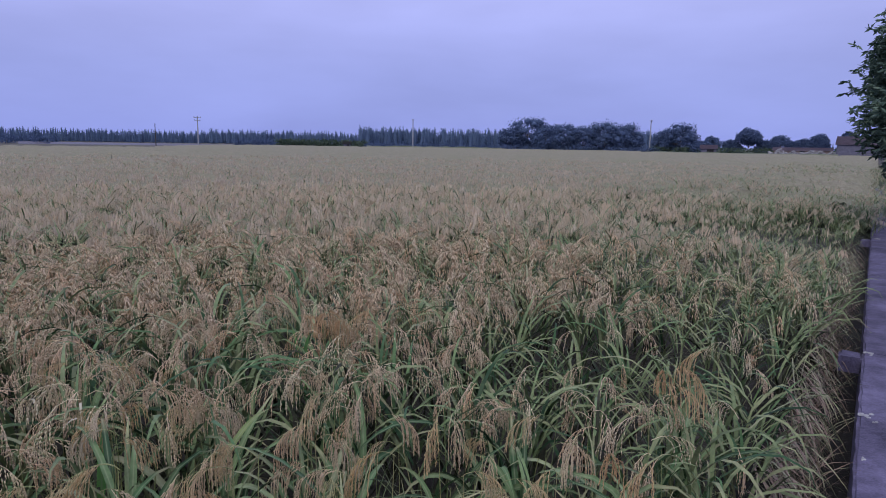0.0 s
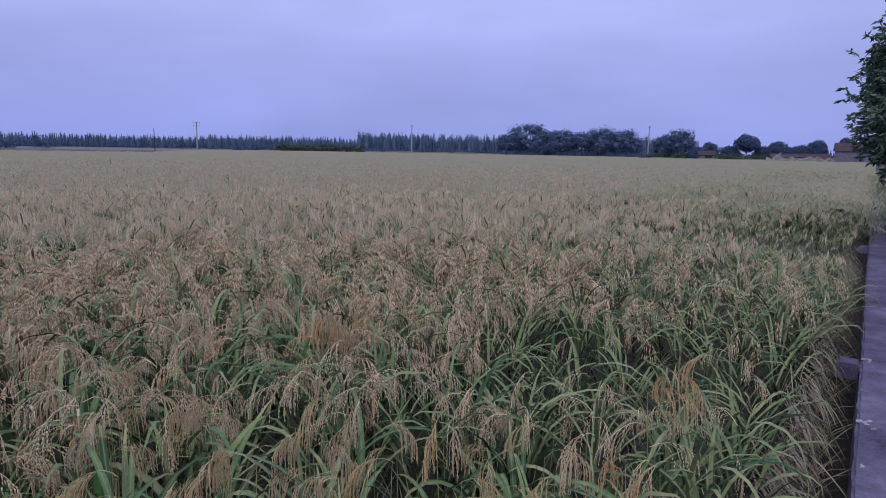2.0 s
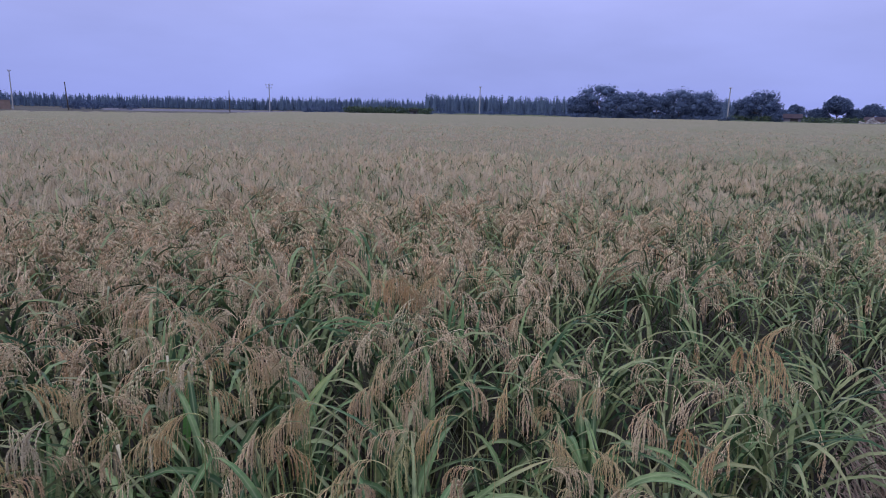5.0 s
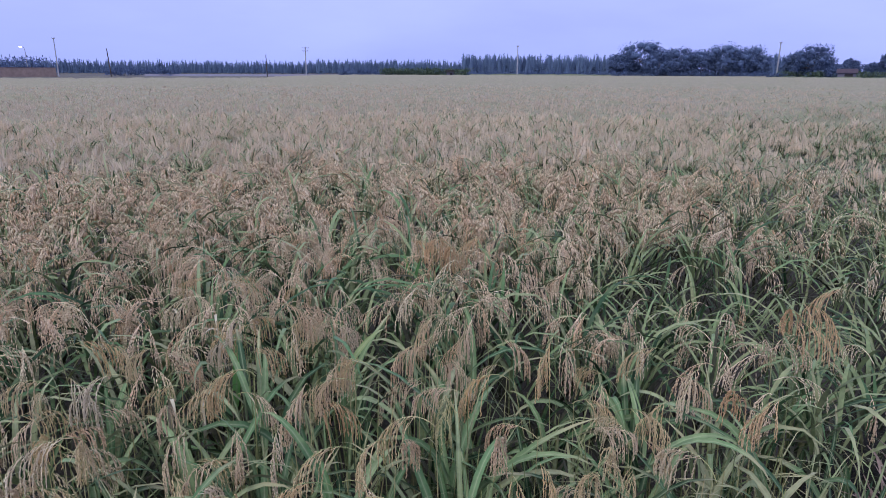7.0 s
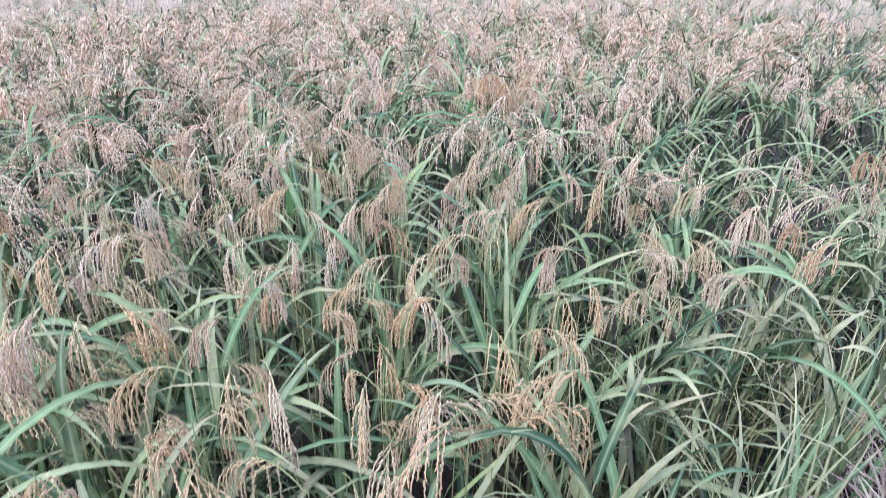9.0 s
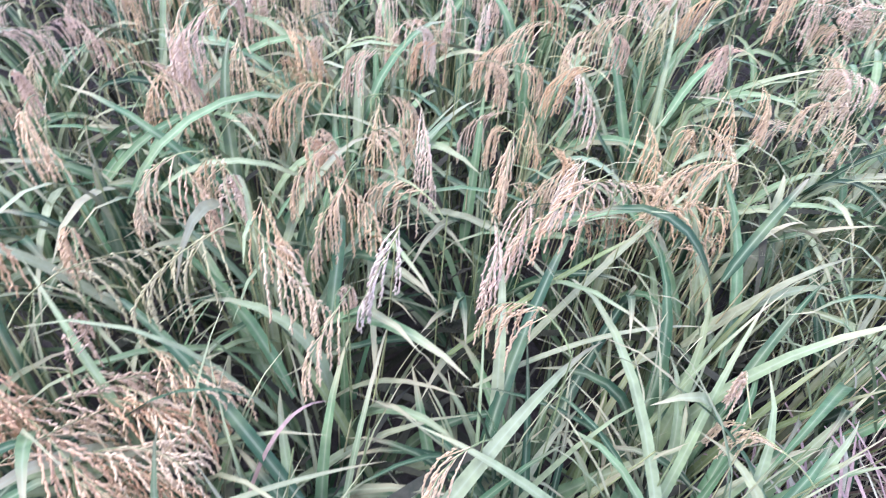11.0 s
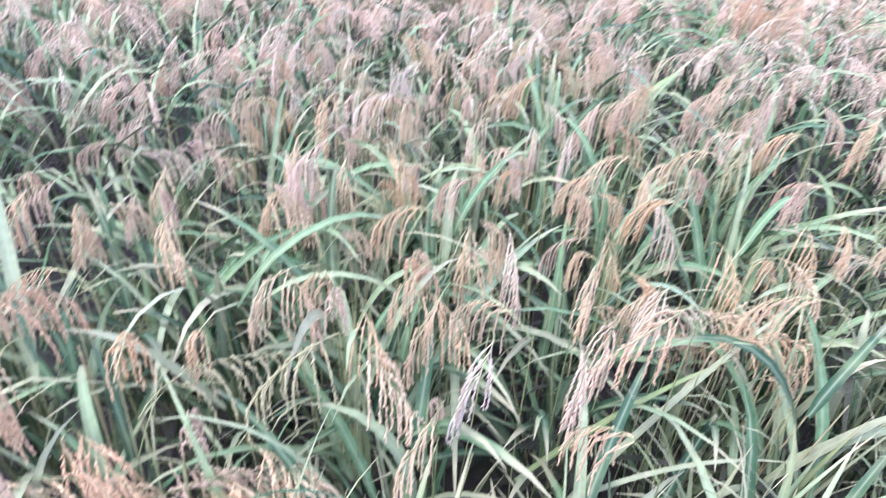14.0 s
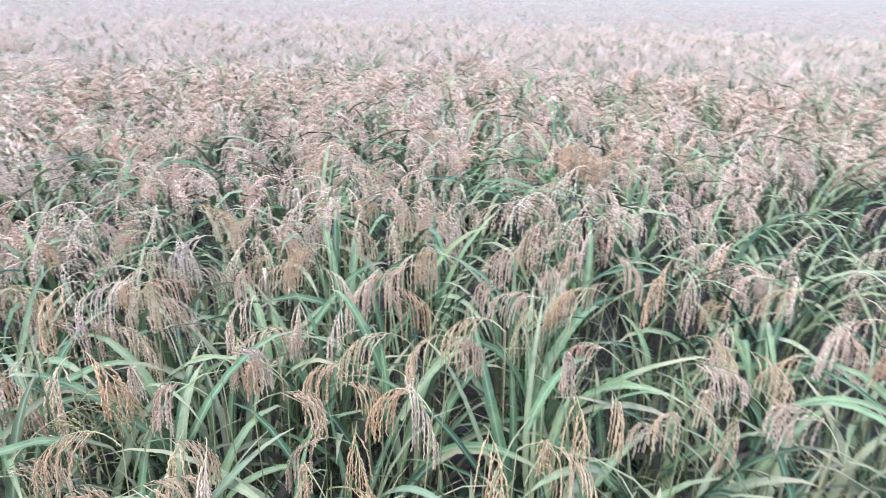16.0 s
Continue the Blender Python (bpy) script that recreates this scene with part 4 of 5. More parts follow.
# mud sheets; the gap's shade is put into the black of their colour
for name, o0, o1, text in (("ditch_bed", -0.55, 0.0, "mud in the narrow gap below the rice, blackened for its shade"), ("ditch_bed", 0.19, 1.15, "black muddy ditch bed beside the concrete wall")):
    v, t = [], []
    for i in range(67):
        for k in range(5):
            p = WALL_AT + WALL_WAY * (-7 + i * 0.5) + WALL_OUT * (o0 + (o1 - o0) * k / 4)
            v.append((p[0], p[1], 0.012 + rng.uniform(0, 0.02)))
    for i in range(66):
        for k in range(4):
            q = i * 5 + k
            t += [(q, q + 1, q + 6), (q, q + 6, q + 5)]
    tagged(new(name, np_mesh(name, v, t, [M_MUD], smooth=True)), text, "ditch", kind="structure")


# dry straw fallen over the channel's edge
def straw():
    h = Heap()
    for k in range(2100):
        s = rng.uniform(-1.9, 7.6) if k < 1700 else rng.uniform(-2.4, 1.2)
        hang = k % 5 > 0
        base = WALL_AT + WALL_WAY * s + WALL_OUT * (rng.uniform(-0.33, -0.19) if hang else rng.uniform(-0.30, -0.18))
        a = math.radians(WALL_TURN - 90) + rng.normal(0, 0.6)
        if hang:
            g = leaf_geo(rng.uniform(0.16, 0.34), rng.uniform(0.004, 0.008), rng.uniform(1.5, 2.3), rng.uniform(0.7, 1.2), 5, 0.0, rng.uniform(-1.2, 1.2), 0.6)
            z = rng.uniform(0.20, 0.54)
        else:
            g = leaf_geo(rng.uniform(0.25, 0.5), rng.uniform(0.004, 0.008), rng.uniform(0.0, 0.5), rng.uniform(0.2, 1.4), 5, 0.0, rng.uniform(-1, 1), 1.8)
            z = 0.01
        h.put(g, int(rng.random() < 0.38), 0, (base[0], base[1], z), a)
    return h.mesh("straw", [M_STRAW, M_DRYLEAF])


tagged(new("straw", straw()), "dry pinkish straw hanging over the channel edge", "straw", kind="stuff")


def bank():
    """The raised ground on the far side of the ditch."""
    v, t = [], []
    offs = (1.02, 1.25, 1.6, 2.6, 5.0, 12.0, 40.0, 120.0)
    hs = (0.0, 0.22, 0.34, 0.38, 0.36, 0.30, 0.2, -0.02)
    ss = np.concatenate((np.arange(-8, 30, 0.5), np.arange(30, 190, 8.0)))
    for s in ss:
        for o, z in zip(offs, hs):
            p = WALL_AT + WALL_WAY * s + WALL_OUT * (o + rng.uniform(-0.05, 0.05))
            v.append((p[0], p[1], z + rng.uniform(-0.03, 0.03) * (o > 1.1)))
    n = len(offs)
    for i in range(len(ss) - 1):
        for k in range(n - 1):
            q = i * n + k
            t += [(q, q + 1, q + n + 1), (q, q + n + 1, q + n)]
    return np_mesh("bank", v, t, [M_BANK], smooth=True)


tagged(new("bank", bank()), "low grassy bank on the far side of the ditch", "bank", kind="structure")


def weeds():
    h = Heap()
    for k in range(3200):
        s, o = (rng.uniform(2, 24), rng.uniform(1.0, 4.5)) if k % 3 else (rng.uniform(0.5, 14), rng.uniform(0.45, 1.05))
        p = WALL_AT + WALL_WAY * s + WALL_OUT * o
        g = leaf_geo(rng.uniform(0.2, 0.55), rng.uniform(0.008, 0.02), rng.uniform(0.1, 0.6), rng.uniform(0.5, 1.8), 3, 0.0, 0.0, 1.5)
        h.put(g, 0, rng.random() * 0.7, (p[0], p[1], 0.01 if o < 1.06 else 0.22 if o < 1.3 else 0.33), rng.uniform(0, 6.28))
    return h.mesh("weeds", [M_SHRUB])


tagged(new("weeds", weeds()), "green weeds on the bank under the tree", "weeds", kind="stuff")


# ---- trees ----
def leaf_cards(places, ways, length, width, r):
    """Small folded leaves: two triangles on each side of the rib."""
    n = len(places)
    d = ways / (np.linalg.norm(ways, axis=1)[:, None] + 1e-9)
    a = np.cross(d, r.normal(0, 1, (n, 3)))
    a /= np.linalg.norm(a, axis=1)[:, None] + 1e-9
    up = np.cross(a, d)
    ln, wd = np.broadcast_to(length, n)[:, None], np.broadcast_to(width, n)[:, None]
    m = places + d * ln * 0.45
    v = np.stack((places, m + a * wd / 2 + up * wd * 0.12, places + d * ln - up * ln * 0.1, m - a * wd / 2 + up * wd * 0.12), 1).reshape(-1, 3)
    t = np.array([(0, 1, 2), (0, 2, 3)])[None] + (np.arange(n) * 4)[:, None, None]
    return v, t.reshape(-1, 3)


def limb_line(p0, p1, sag, n=5):
    s = np.linspace(0, 1, n)[:, None]
    p = np.asarray(p0) * (1 - s) + np.asarray(p1) * s
    p[:, 2] += sag * np.sin(s[:, 0] * math.pi)
    return p


def ball():
    bm = bmesh.new()
    bmesh.ops.create_icosphere(bm, subdivisions=1, radius=1.0)
    g = np.array([v.co[:] for v in bm.verts]), np.array([[v.index for v in f.verts] for f in bm.faces])
    bm.free()
    return g


BALL = ball()


def broad_tree(x, y, height, spread, base, label, clumps=46, per=34, leaf=0.30, mat=None, lean=0.0, name="tree", limbs=9, shape=1.0):
    """A spreading tree: trunk and limbs in one mesh, the crown of many small leaves in another."""
    ob = tagged(new(name), label, "tree")
    ob.matrix_basis = pose(x, y, 0, 0, 0, rng.uniform(0, 360))
    h = Heap()
    top = np.array((lean, 0, height * 0.55))
    h.put(tube(limb_line((0, 0, 0), top, 0.0, 6), np.linspace(height * 0.026, height * 0.014, 6), 8))
    heads = []
    for k in range(clumps):
        a, u, q = rng.uniform(0, 6.28), rng.uniform(-1, 1), rng.uniform(0.35, 1.0) ** 0.5
        rad = math.sqrt(max(0.02, 1 - abs(u) ** (2.0 * shape)))
        c = np.array((math.cos(a) * rad * q * spread, math.sin(a) * rad * q * spread, base + (height - base) * (0.48 + 0.42 * u)))
        c += rng.normal(0, 0.05 * spread, 3)
        heads.append(c)
    for k in range(limbs):
        c = heads[k * len(heads) // limbs]
        f = rng.uniform(0.45, 0.95)
        h.put(tube(limb_line(top * f, c, 0.08 * spread, 5), np.linspace(height * 0.010, height * 0.003, 5), 5))
    part("trunk", h.mesh("trunk", [M_BARK], True), ob)
    pl, wy = [], []
    size = spread * 0.34
    for c in heads:
        d = rng.normal(0, 1, (per, 3))
        d /= np.linalg.norm(d, axis=1)[:, None]
        p = c + d * (rng.uniform(0.35, 1.0, per) ** 0.5 * size * rng.uniform(0.85, 1.1))[:, None] * np.array((1, 1, 0.75))
        pl.append(p)
        wy.append(d + np.array((0, 0, -0.5)) + rng.normal(0, 0.5, (per, 3)))
    pl, wy = np.concatenate(pl), np.concatenate(wy)
    full = Heap()
    for c in heads:
        v = BALL[0] * (1 + rng.normal(0, 0.15, (len(BALL[0]), 1))) * np.array((1, 1, 0.85)) * size * rng.uniform(0.38, 0.55)
        full.put((v + c, BALL[1]))
    g = leaf_cards(pl, wy, rng.uniform(0.7, 1.3, len(pl)) * leaf, rng.uniform(0.7, 1.2, len(pl)) * leaf * 0.5, rng)
    part("crown", full.put(g).mesh("crown", [mat or M_TREE]), ob)
    return ob


def bearing(degrees, d):
    """The place at a bearing (clockwise from the y axis) and a distance from the first eye."""
    a = radians(degrees)
    return 0.963 + d * math.sin(a), -0.147 + d * math.cos(a)


def eye_z(el, d):
    return 1.624 + d * math.tan(radians(el))


# the tree beside the channel
def channel_tree():
    x, y = bearing(40.3, 11.5)
    ob = tagged(new("tree"), "leafy green tree with drooping lance-shaped leaves by the channel", "tree")
    ob.matrix_basis = pose(x, y, 0.42)
    h = Heap()
    h.put(tube(limb_line((0, 0, -0.2), (-0.1, 0.1, 3.2), 0, 7), np.linspace(0.11, 0.05, 7), 9))
    twigs = []
    for k in range(820):
        z = rng.uniform(1.0, 4.4)
        rad = np.interp(z, (1.0, 1.2, 1.85, 2.47, 3.05, 3.3, 3.9, 4.4), (1.05, 1.28, 1.72, 1.62, 1.42, 1.2, 0.95, 0.3)) * (1 + 0.07 * noise.noise((z * 2.2, k % 7, 2.0))) * rng.uniform(0.74, 1.0)
        a = rng.uniform(0, 6.28)
        p = np.array((rad * math.cos(a), rad * math.sin(a), z))
        twigs.append(p)
        if k % 5 == 0:
            root = np.array((-0.1 * z / 3.2, 0.1 * z / 3.2, min(3.1, max(0.9, z - 0.35))))
            h.put(tube(limb_line(root, p, 0.1, 5), np.linspace(0.022, 0.006, 5), 5))
    part("trunk", h.mesh("trunk", [M_BARK], True), ob)
    pl, wy, ln = [], [], []
    for p in twigs:
        out = p - np.array((0, 0, p[2] - 0.1))
        out /= np.linalg.norm(out) + 1e-6
        for k in range(7):
            c, n = p + rng.normal(0, 0.11, 3), 10
            twig = rng.normal(0, 0.6, 3) + out * 0.7 + np.array((0, 0, -0.25))
            twig /= np.linalg.norm(twig)
            a = rng.uniform(0, 6.28, n)
            d = np.stack((np.cos(a), np.sin(a), rng.uniform(-0.9, 0.3, n)), 1) + twig * 0.7
            pl.append(c[None] + twig[None] * np.linspace(0, 0.08, n)[:, None])
            wy.append(d)
            ln.append(rng.uniform(0.075, 0.125, n))
    pl, wy, ln = np.concatenate(pl), np.concatenate(wy), np.concatenate(ln)
    full = Heap()
    for p in twigs:
        v = BALL[0] * (1 + rng.normal(0, 0.2, (len(BALL[0]), 1))) * rng.uniform(0.16, 0.25)
        full.put((v + p * np.array((0.78, 0.78, 1)), BALL[1]))
    part("crown", full.put(leaf_cards(pl, wy, ln, ln * 0.32, rng)).mesh("crown", [M_NEARTREE]), ob)


channel_tree()

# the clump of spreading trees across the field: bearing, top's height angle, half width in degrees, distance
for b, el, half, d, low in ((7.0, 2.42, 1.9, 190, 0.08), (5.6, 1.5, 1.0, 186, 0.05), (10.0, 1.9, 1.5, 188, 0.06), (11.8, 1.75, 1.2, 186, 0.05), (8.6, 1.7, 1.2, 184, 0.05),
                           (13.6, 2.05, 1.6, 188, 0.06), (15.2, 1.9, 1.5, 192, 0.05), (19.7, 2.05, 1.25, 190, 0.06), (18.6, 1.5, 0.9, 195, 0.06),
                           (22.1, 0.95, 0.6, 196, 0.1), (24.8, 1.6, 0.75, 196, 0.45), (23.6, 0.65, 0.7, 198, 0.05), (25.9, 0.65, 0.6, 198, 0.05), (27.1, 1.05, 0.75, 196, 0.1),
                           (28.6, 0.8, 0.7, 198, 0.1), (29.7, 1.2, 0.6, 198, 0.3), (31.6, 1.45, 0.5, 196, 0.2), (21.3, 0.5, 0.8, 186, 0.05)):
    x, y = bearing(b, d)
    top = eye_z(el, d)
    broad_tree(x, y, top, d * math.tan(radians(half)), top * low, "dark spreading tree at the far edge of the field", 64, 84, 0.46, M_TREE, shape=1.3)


def conifer_line(name, spans, d, spread, label, mat, r):
    """A far wood of pointed trees."""
    h = Heap()
    for b0, b1, el0, el1, gap in spans:
        b = b0
        while b < b1:
            f = (b - b0) / (b1 - b0)
            dd = d + r.uniform(0, spread)
            x, y = bearing(b, dd)
            top = eye_z(el0 + (el1 - el0) * f, dd) * r.uniform(0.84, 1.16)
            wide = top * r.uniform(0.13, 0.20)
            h.put(tube([(x, y, 0), (x, y, top * 0.9)], [0.14, 0.03], 4), 1)
            ring = np.arange(7) * 6.283 / 7
            cone = [(x, y, top * 0.97)]
            for lv, rr0 in ((0.72, 0.27), (0.45, 0.5), (0.05, 0.75)):
                cone += [(x + wide * rr0 * math.cos(q) * r.uniform(0.7, 1.15), y + wide * rr0 * math.sin(q) * r.uniform(0.7, 1.15), top * (lv + r.uniform(-0.05, 0.05))) for q in ring]
            ct = [(0, 1 + q, 1 + (q + 1) % 7) for q in range(7)]
            for lv in range(2):
                for q in range(7):
                    m, w2_ = 1 + lv * 7 + q, 1 + lv * 7 + (q + 1) % 7
                    ct += [(m, m + 7, w2_ + 7), (m, w2_ + 7, w2_)]
            h.put((np.array(cone), np.array(ct)), 0)
            n = 46
            u = r.uniform(0.04, 1, n) ** 0.8
            a = r.uniform(0, 6.28, n)
            rr = wide * (1.04 - u) * r.uniform(0.3, 0.85, n)
            p = np.stack((x + rr * np.cos(a), y + rr * np.sin(a), top * u * 0.97), 1)
            w = np.stack((np.cos(a), np.sin(a), r.uniform(-0.3, 0.7, n)), 1)
            h.put(leaf_cards(p, w, r.uniform(0.6, 1.2, n) * top * 0.12 * (1.15 - 0.8 * u), r.uniform(0.6, 1.1, n) * top * 0.13 * (1.15 - 0.85 * u), r), 0)
            b += gap * r.uniform(0.4, 0.85)
    return tagged(new(name, h.mesh(name, [mat, M_BARK])), label, "woods", kind="stuff")


conifer_line("woods", ((-52, -29, 0.80, 0.78, 0.17), (-29, -20, 0.76, 0.78, 0.16), (-20, -13, 0.9, 0.95, 0.16), (-13, -7, 0.95, 0.9, 0.16)), 420, 60, "dark line of pointed trees on the horizon, tinted haze blue", M_CONIFER, rng)
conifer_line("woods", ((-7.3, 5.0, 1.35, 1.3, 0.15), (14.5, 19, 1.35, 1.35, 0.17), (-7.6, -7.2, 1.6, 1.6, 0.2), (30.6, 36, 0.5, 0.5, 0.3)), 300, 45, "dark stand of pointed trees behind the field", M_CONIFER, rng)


def shrub_row(b0, b1, d, el, gap, mat, label, leaf=0.5):
    h = Heap()
    b = b0
    while b < b1:
        x, y = bearing(b, d + rng.uniform(-4, 4))
        top = max(1.2, eye_z(el * rng.uniform(0.5, 1.15), d))
        n = 70
        p = np.stack((x + rng.normal(0, top * 0.3, n), y + rng.normal(0, top * 0.3, n), top * rng.uniform(0.05, 0.9, n)), 1)
        w = rng.normal(0, 0.6, (n, 3)) + np.array((0, 0, 0.7))
        h.put(leaf_cards(p, w, rng.uniform(0.6, 1.4, n) * leaf, rng.uniform(0.6, 1.2, n) * leaf * 0.5, rng), 0)
        b += gap * rng.uniform(0.6, 1.4)
    return tagged(new("shrubs", h.mesh("shrubs", [mat])), label, "shrubs", kind="stuff")


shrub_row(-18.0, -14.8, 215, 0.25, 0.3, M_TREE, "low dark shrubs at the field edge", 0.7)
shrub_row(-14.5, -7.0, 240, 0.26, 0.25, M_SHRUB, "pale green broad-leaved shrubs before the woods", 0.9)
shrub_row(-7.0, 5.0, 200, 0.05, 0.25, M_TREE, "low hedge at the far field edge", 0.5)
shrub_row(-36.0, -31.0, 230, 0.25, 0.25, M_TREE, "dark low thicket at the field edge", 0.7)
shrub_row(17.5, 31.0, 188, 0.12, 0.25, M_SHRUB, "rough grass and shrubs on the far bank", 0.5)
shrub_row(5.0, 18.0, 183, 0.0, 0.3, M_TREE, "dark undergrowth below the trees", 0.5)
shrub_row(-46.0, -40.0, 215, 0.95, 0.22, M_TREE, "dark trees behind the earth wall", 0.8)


# ---- far edge: bank, poles, buildings ----
def long_bank(b0, b1, d, top, depth, material, name, label, category):
    """A low bank that follows the field's far edge."""
    v, t = [], []
    bs = np.arange(b0, b1 + 0.01, 0.5)
    for b in bs:
        for k, (dd, z) in enumerate(((0, 0), (depth * 0.3, top), (depth * 0.7, top), (depth, 0))):
            x, y = bearing(b, d + dd)
            v.append((x, y, max(0.0, z + (rng.uniform(-0.15, 0.15) * top if z else -0.05))))
    for i in range(len(bs) - 1):
        for k in range(3):
            q = i * 4 + k
            t += [(q, q + 4, q + 5), (q, q + 5, q + 1)]
    return tagged(new(name, np_mesh(name, v, t, [material], smooth=True)), label, category, kind="structure")


long_bank(-7.0, 17.5, 187, 1.0, 8, M_BANK, "bank", "low grassy bank at the far edge of the field", "bank")
long_bank(17.5, 31.0, 148, 0.85, 8, M_BANK, "bank", "overgrown rough bank before the rubble", "bank")
long_bank(-33.5, -14.5, 225, 0.6, 5, M_PLASTER, "embankment", "pale embankment along the far field edge", "embankment")


def utility_pole(b, d, top_el, material, arms, label, lean=0.0, radius=0.16):
    x, y = bearing(b, d)
    z = eye_z(top_el, d)
    ob = tagged(new("utility_pole"), label, "utility pole", "poles across the field")
    ob.matrix_basis = pose(x, y, 0, 0, lean, -b)
    post = Heap().put(tube([(0, 0, -0.2), (0, 0, z * 0.5), (0, 0, z)], [radius, radius * 0.85, radius * 0.65], 10))
    part("post", post.mesh("post", [material], True), ob)
    for k, (h, w) in enumerate(arms):
        part("crossarm", bm_mesh("crossarm", box_bm(w, 0.12, 0.13, 0, -0.14, z - h, 0.015), M_METAL), ob)
        for s in (-0.45, 0.0, 0.45):
            ins = Heap().put(tube([(s * w, -0.14, z - h + 0.06), (s * w, -0.14, z - h + 0.18), (s * w, -0.14, z - h + 0.32)], [0.04, 0.09, 0.05], 8))
            part("insulator", ins.mesh("insulator", [M_RUBBLE], True), ob)
    return ob


utility_pole(-20.94, 190, 1.98, M_POLE, ((0.35, 1.9), (1.15, 1.5)), "pale concrete pole with two crossarms", radius=0.20)
utility_pole(-3.0, 190, 2.15, M_POLE, ((0.25, 0.6),), "pale concrete pole with a short top arm", radius=0.20)
utility_pole(17.28, 190, 2.27, M_POLE, ((0.25, 0.6),), "pale concrete pole with a short top arm", radius=0.20)
utility_pole(-24.15, 205, 1.32, M_DARKPOLE, (), "thin dark wooden pole", radius=0.15)
utility_pole(-39.35, 200, 2.32, M_POLE, ((0.25, 0.7),), "grey concrete pole by the earth wall", radius=0.17)
utility_pole(-35.85, 200, 1.62, M_DARKPOLE, (), "leaning dark wooden pole", -2.5, 0.17)


def street_lamp():
    d = 205
    x, y = bearing(-41.5, d)
    z = eye_z(1.62, d)
    ob = tagged(new("street_lamp"), "lit street lamp on a slim metal post", "street lamp")
    ob.matrix_basis = pose(x, y, 0, 0, 0, 41)
    part("post", Heap().put(tube([(0.9, 0, 0), (0.9, 0, z * 0.9), (0.7, 0, z), (0, 0, z + 0.1)], [0.09, 0.07, 0.05, 0.04], 8)).mesh("post", [M_METAL], True), ob)
    head = part("lamp_head", bm_mesh("lamp_head", box_bm(0.9, 0.35, 0.16, 0, 0, z + 0.14, 0.04), M_METAL), ob)
    bm = bmesh.new()
    bmesh.ops.create_uvsphere(bm, u_segments=16, v_segments=10, radius=1.0, matrix=Matrix.Translation((0, 0, z)) @ Matrix.Diagonal((0.36, 0.3, 0.26, 1)))
    part("lens", bm_mesh("lens", bm, M_GLOW), head, "glowing warm lens")


street_lamp()


def gabled_house(name, b, d, wide, deep, wall_h, roof_h, wall_mat, roof_mat, label, category, openings, turn=0.0):
    """A plain house: four walls, a pitched roof with eaves, near-black panels for the shade in framed openings."""
    x, y = bearing(b, d)
    ob = tagged(new(name), label, category)
    ob.matrix_basis = pose(x, y, 0, 0, 0, -b + turn)
    for nm, sx, sy, cx, cy in (("front_wall", wide, 0.25, 0, -deep / 2), ("back_wall", wide, 0.25, 0, deep / 2), ("side_wall", 0.25, deep - 0.25, -wide / 2 + 0.125, 0), ("side_wall", 0.25, deep - 0.25, wide / 2 - 0.125, 0)):
        part(nm, bm_mesh(nm, box_bm(sx, sy, wall_h, cx, cy, wall_h / 2), wall_mat), ob)
    bm = bmesh.new()
    w, e = wide / 2 + 0.3, deep / 2 + 0.4
    lo, hi = wall_h - 0.12, wall_h + roof_h
    vs = [bm.verts.new(p) for p in ((-w, -e, lo), (w, -e, lo), (w, 0, hi), (-w, 0, hi), (-w, e, lo), (w, e, lo))]
    for f in ((0, 1, 2, 3), (3, 2, 5, 4), (0, 3, 4), (1, 5, 2), (0, 4, 5, 1)):
        bm.faces.new([vs[i] for i in f])
    bmesh.ops.solidify(bm, geom=bm.faces[:], thickness=0.1)
    part("roof", bm_mesh("roof", bm, roof_mat), ob)
    for nm, cx, z0, ww, hh in openings:
        o = part(nm, bm_mesh(nm, box_bm(ww, 0.06, hh, cx, -deep / 2 - 0.14, z0 + hh / 2), M_VOID), ob)
        part("frame", bm_mesh("frame", box_bm(ww + 0.2, 0.08, 0.12, cx, -deep / 2 - 0.16, z0 + hh + 0.06), M_PLASTER), o)
    return ob


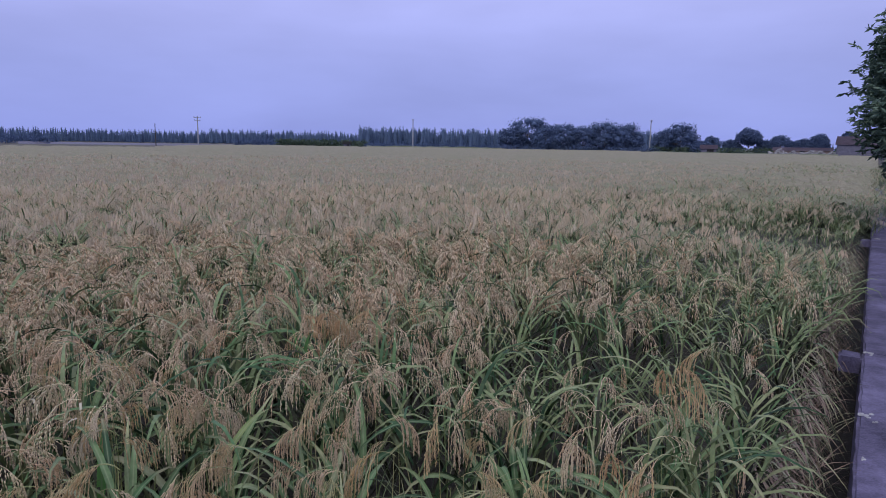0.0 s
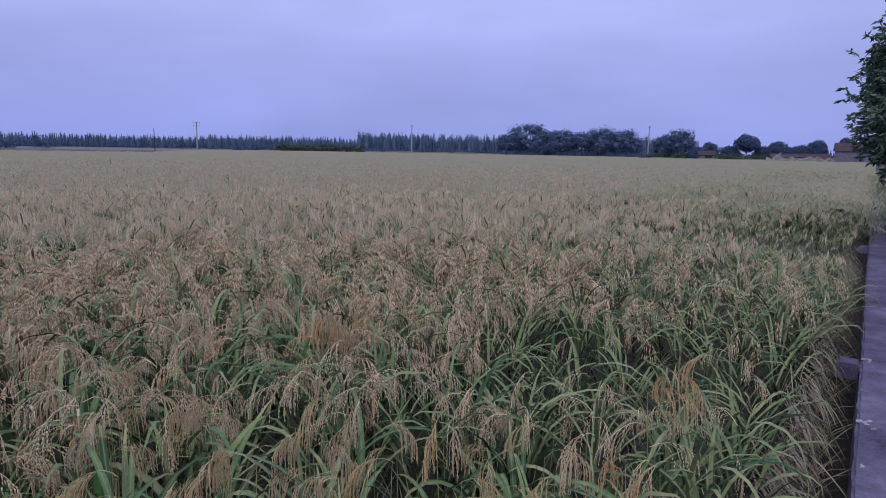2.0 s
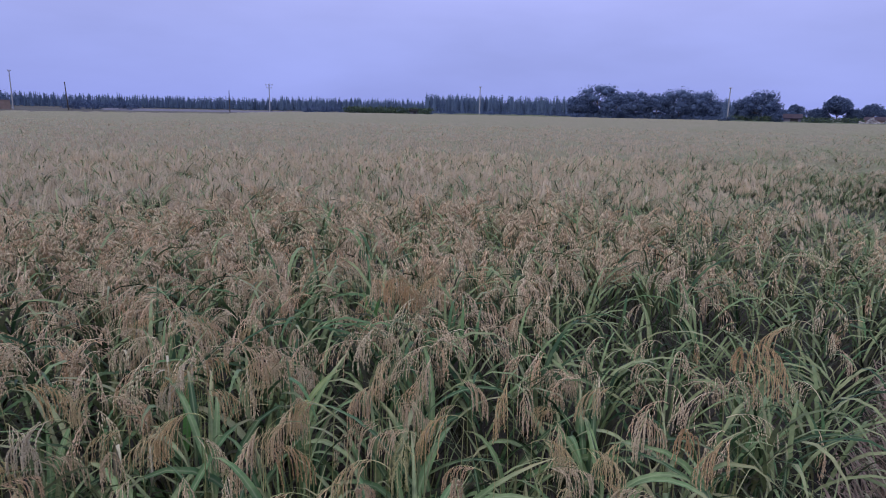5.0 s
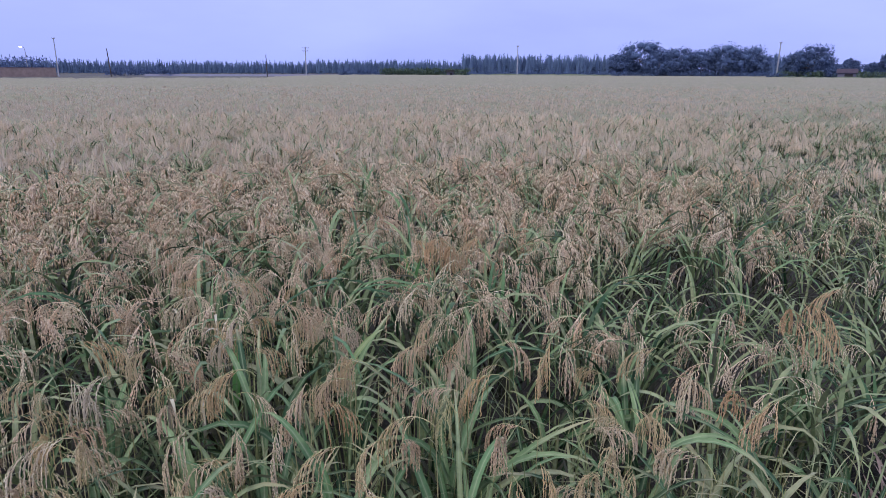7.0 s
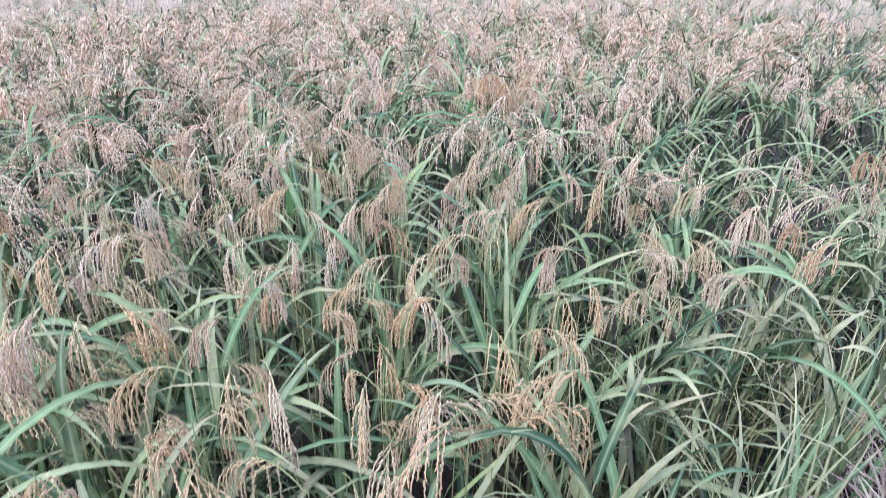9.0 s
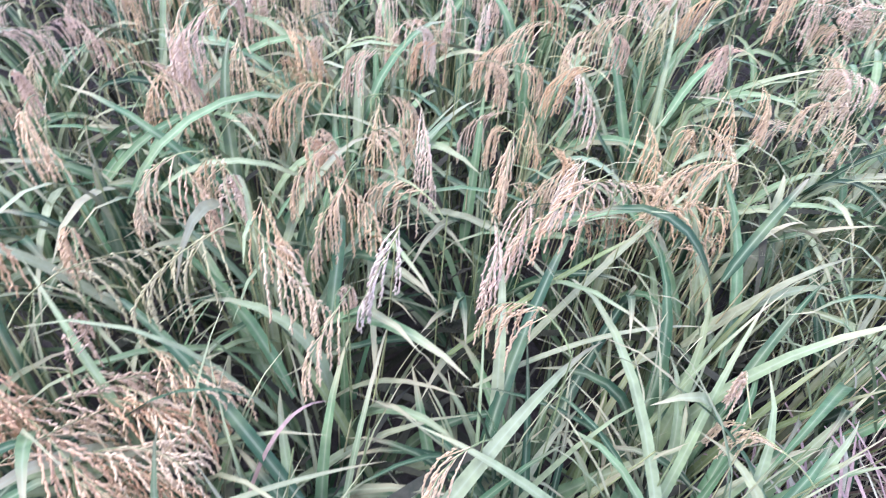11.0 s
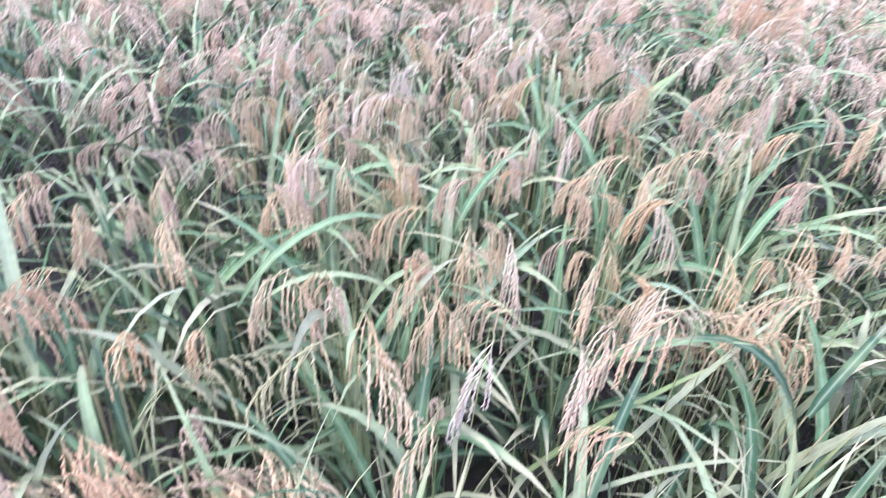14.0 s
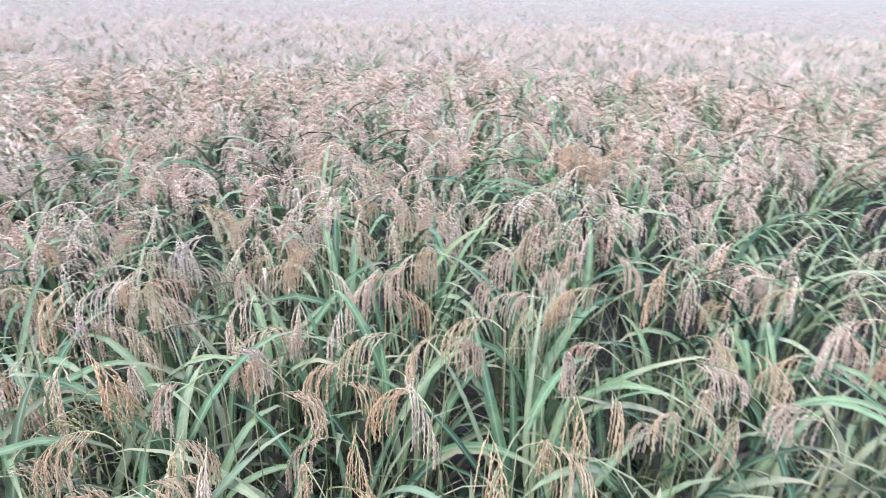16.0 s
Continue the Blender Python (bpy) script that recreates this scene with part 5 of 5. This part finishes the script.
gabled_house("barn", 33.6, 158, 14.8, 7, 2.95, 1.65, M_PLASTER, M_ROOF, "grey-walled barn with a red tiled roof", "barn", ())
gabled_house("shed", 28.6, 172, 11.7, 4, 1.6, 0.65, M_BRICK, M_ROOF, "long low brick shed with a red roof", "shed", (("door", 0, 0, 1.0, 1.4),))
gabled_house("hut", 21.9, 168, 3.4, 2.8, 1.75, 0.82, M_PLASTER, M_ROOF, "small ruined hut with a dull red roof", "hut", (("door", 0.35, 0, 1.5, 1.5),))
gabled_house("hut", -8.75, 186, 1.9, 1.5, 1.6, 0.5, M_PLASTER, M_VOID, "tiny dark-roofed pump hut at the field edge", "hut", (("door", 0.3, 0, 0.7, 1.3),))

x, y = bearing(-43.5, 200)
wall = tagged(new("earth_wall"), "long pinkish earth-brick wall at the field edge", "wall")
wall.matrix_basis = pose(x, y, 0, 0, 0, 43.5)
part("wall_body", bm_mesh("wall_body", box_bm(28, 0.5, 2.3, 0, 0, 1.15, 0.03), M_BRICK), wall)
part("coping", bm_mesh("coping", box_bm(28.2, 0.66, 0.14, 0, 0, 2.37, 0.03), M_PLASTER), wall)


def rubble():
    h = Heap()
    for k in range(900):
        b = rng.uniform(26.3, 30.9)
        d = 160 + rng.normal(0, 3)
        x, y = bearing(b, d)
        pile = 1.85 * (0.45 + 0.55 * noise.noise((b * 1.9, 4.0, 0.0))) * math.exp(-((d - 160) / 3.6) ** 2)
        bm = bmesh.new()
        bmesh.ops.create_icosphere(bm, subdivisions=1, radius=1.0)
        v = np.array([vt.co[:] for vt in bm.verts]) * rng.uniform(0.08, 0.32, 3) * np.array((1.3, 1, 0.6)) + rng.normal(0, 0.035, (len(bm.verts), 3))
        t = np.array([[vt.index for vt in f.verts] for f in bm.faces])
        bm.free()
        h.put((v, t), 0, 0, (x, y, max(0.1, pile * rng.uniform(0.2, 1.25) + 0.35)), rng.uniform(0, 6))
    return h.mesh("rubble", [M_RUBBLE])


tagged(new("rubble", rubble()), "heap of pale broken concrete and rubble", "rubble", kind="stuff")

x, y = bearing(-27.4, 30)
stake = tagged(new("stake"), "thin dark stake standing in the rice", "stake")
stake.matrix_basis = pose(x, y, 0, 2, 1, 0)
part("stick", Heap().put(tube([(0, 0, -0.1), (0.01, 0, 0.6), (0, 0.01, 1.06)], [0.012, 0.010, 0.008], 7)).mesh("stick", [M_DARKPOLE], True), stake)
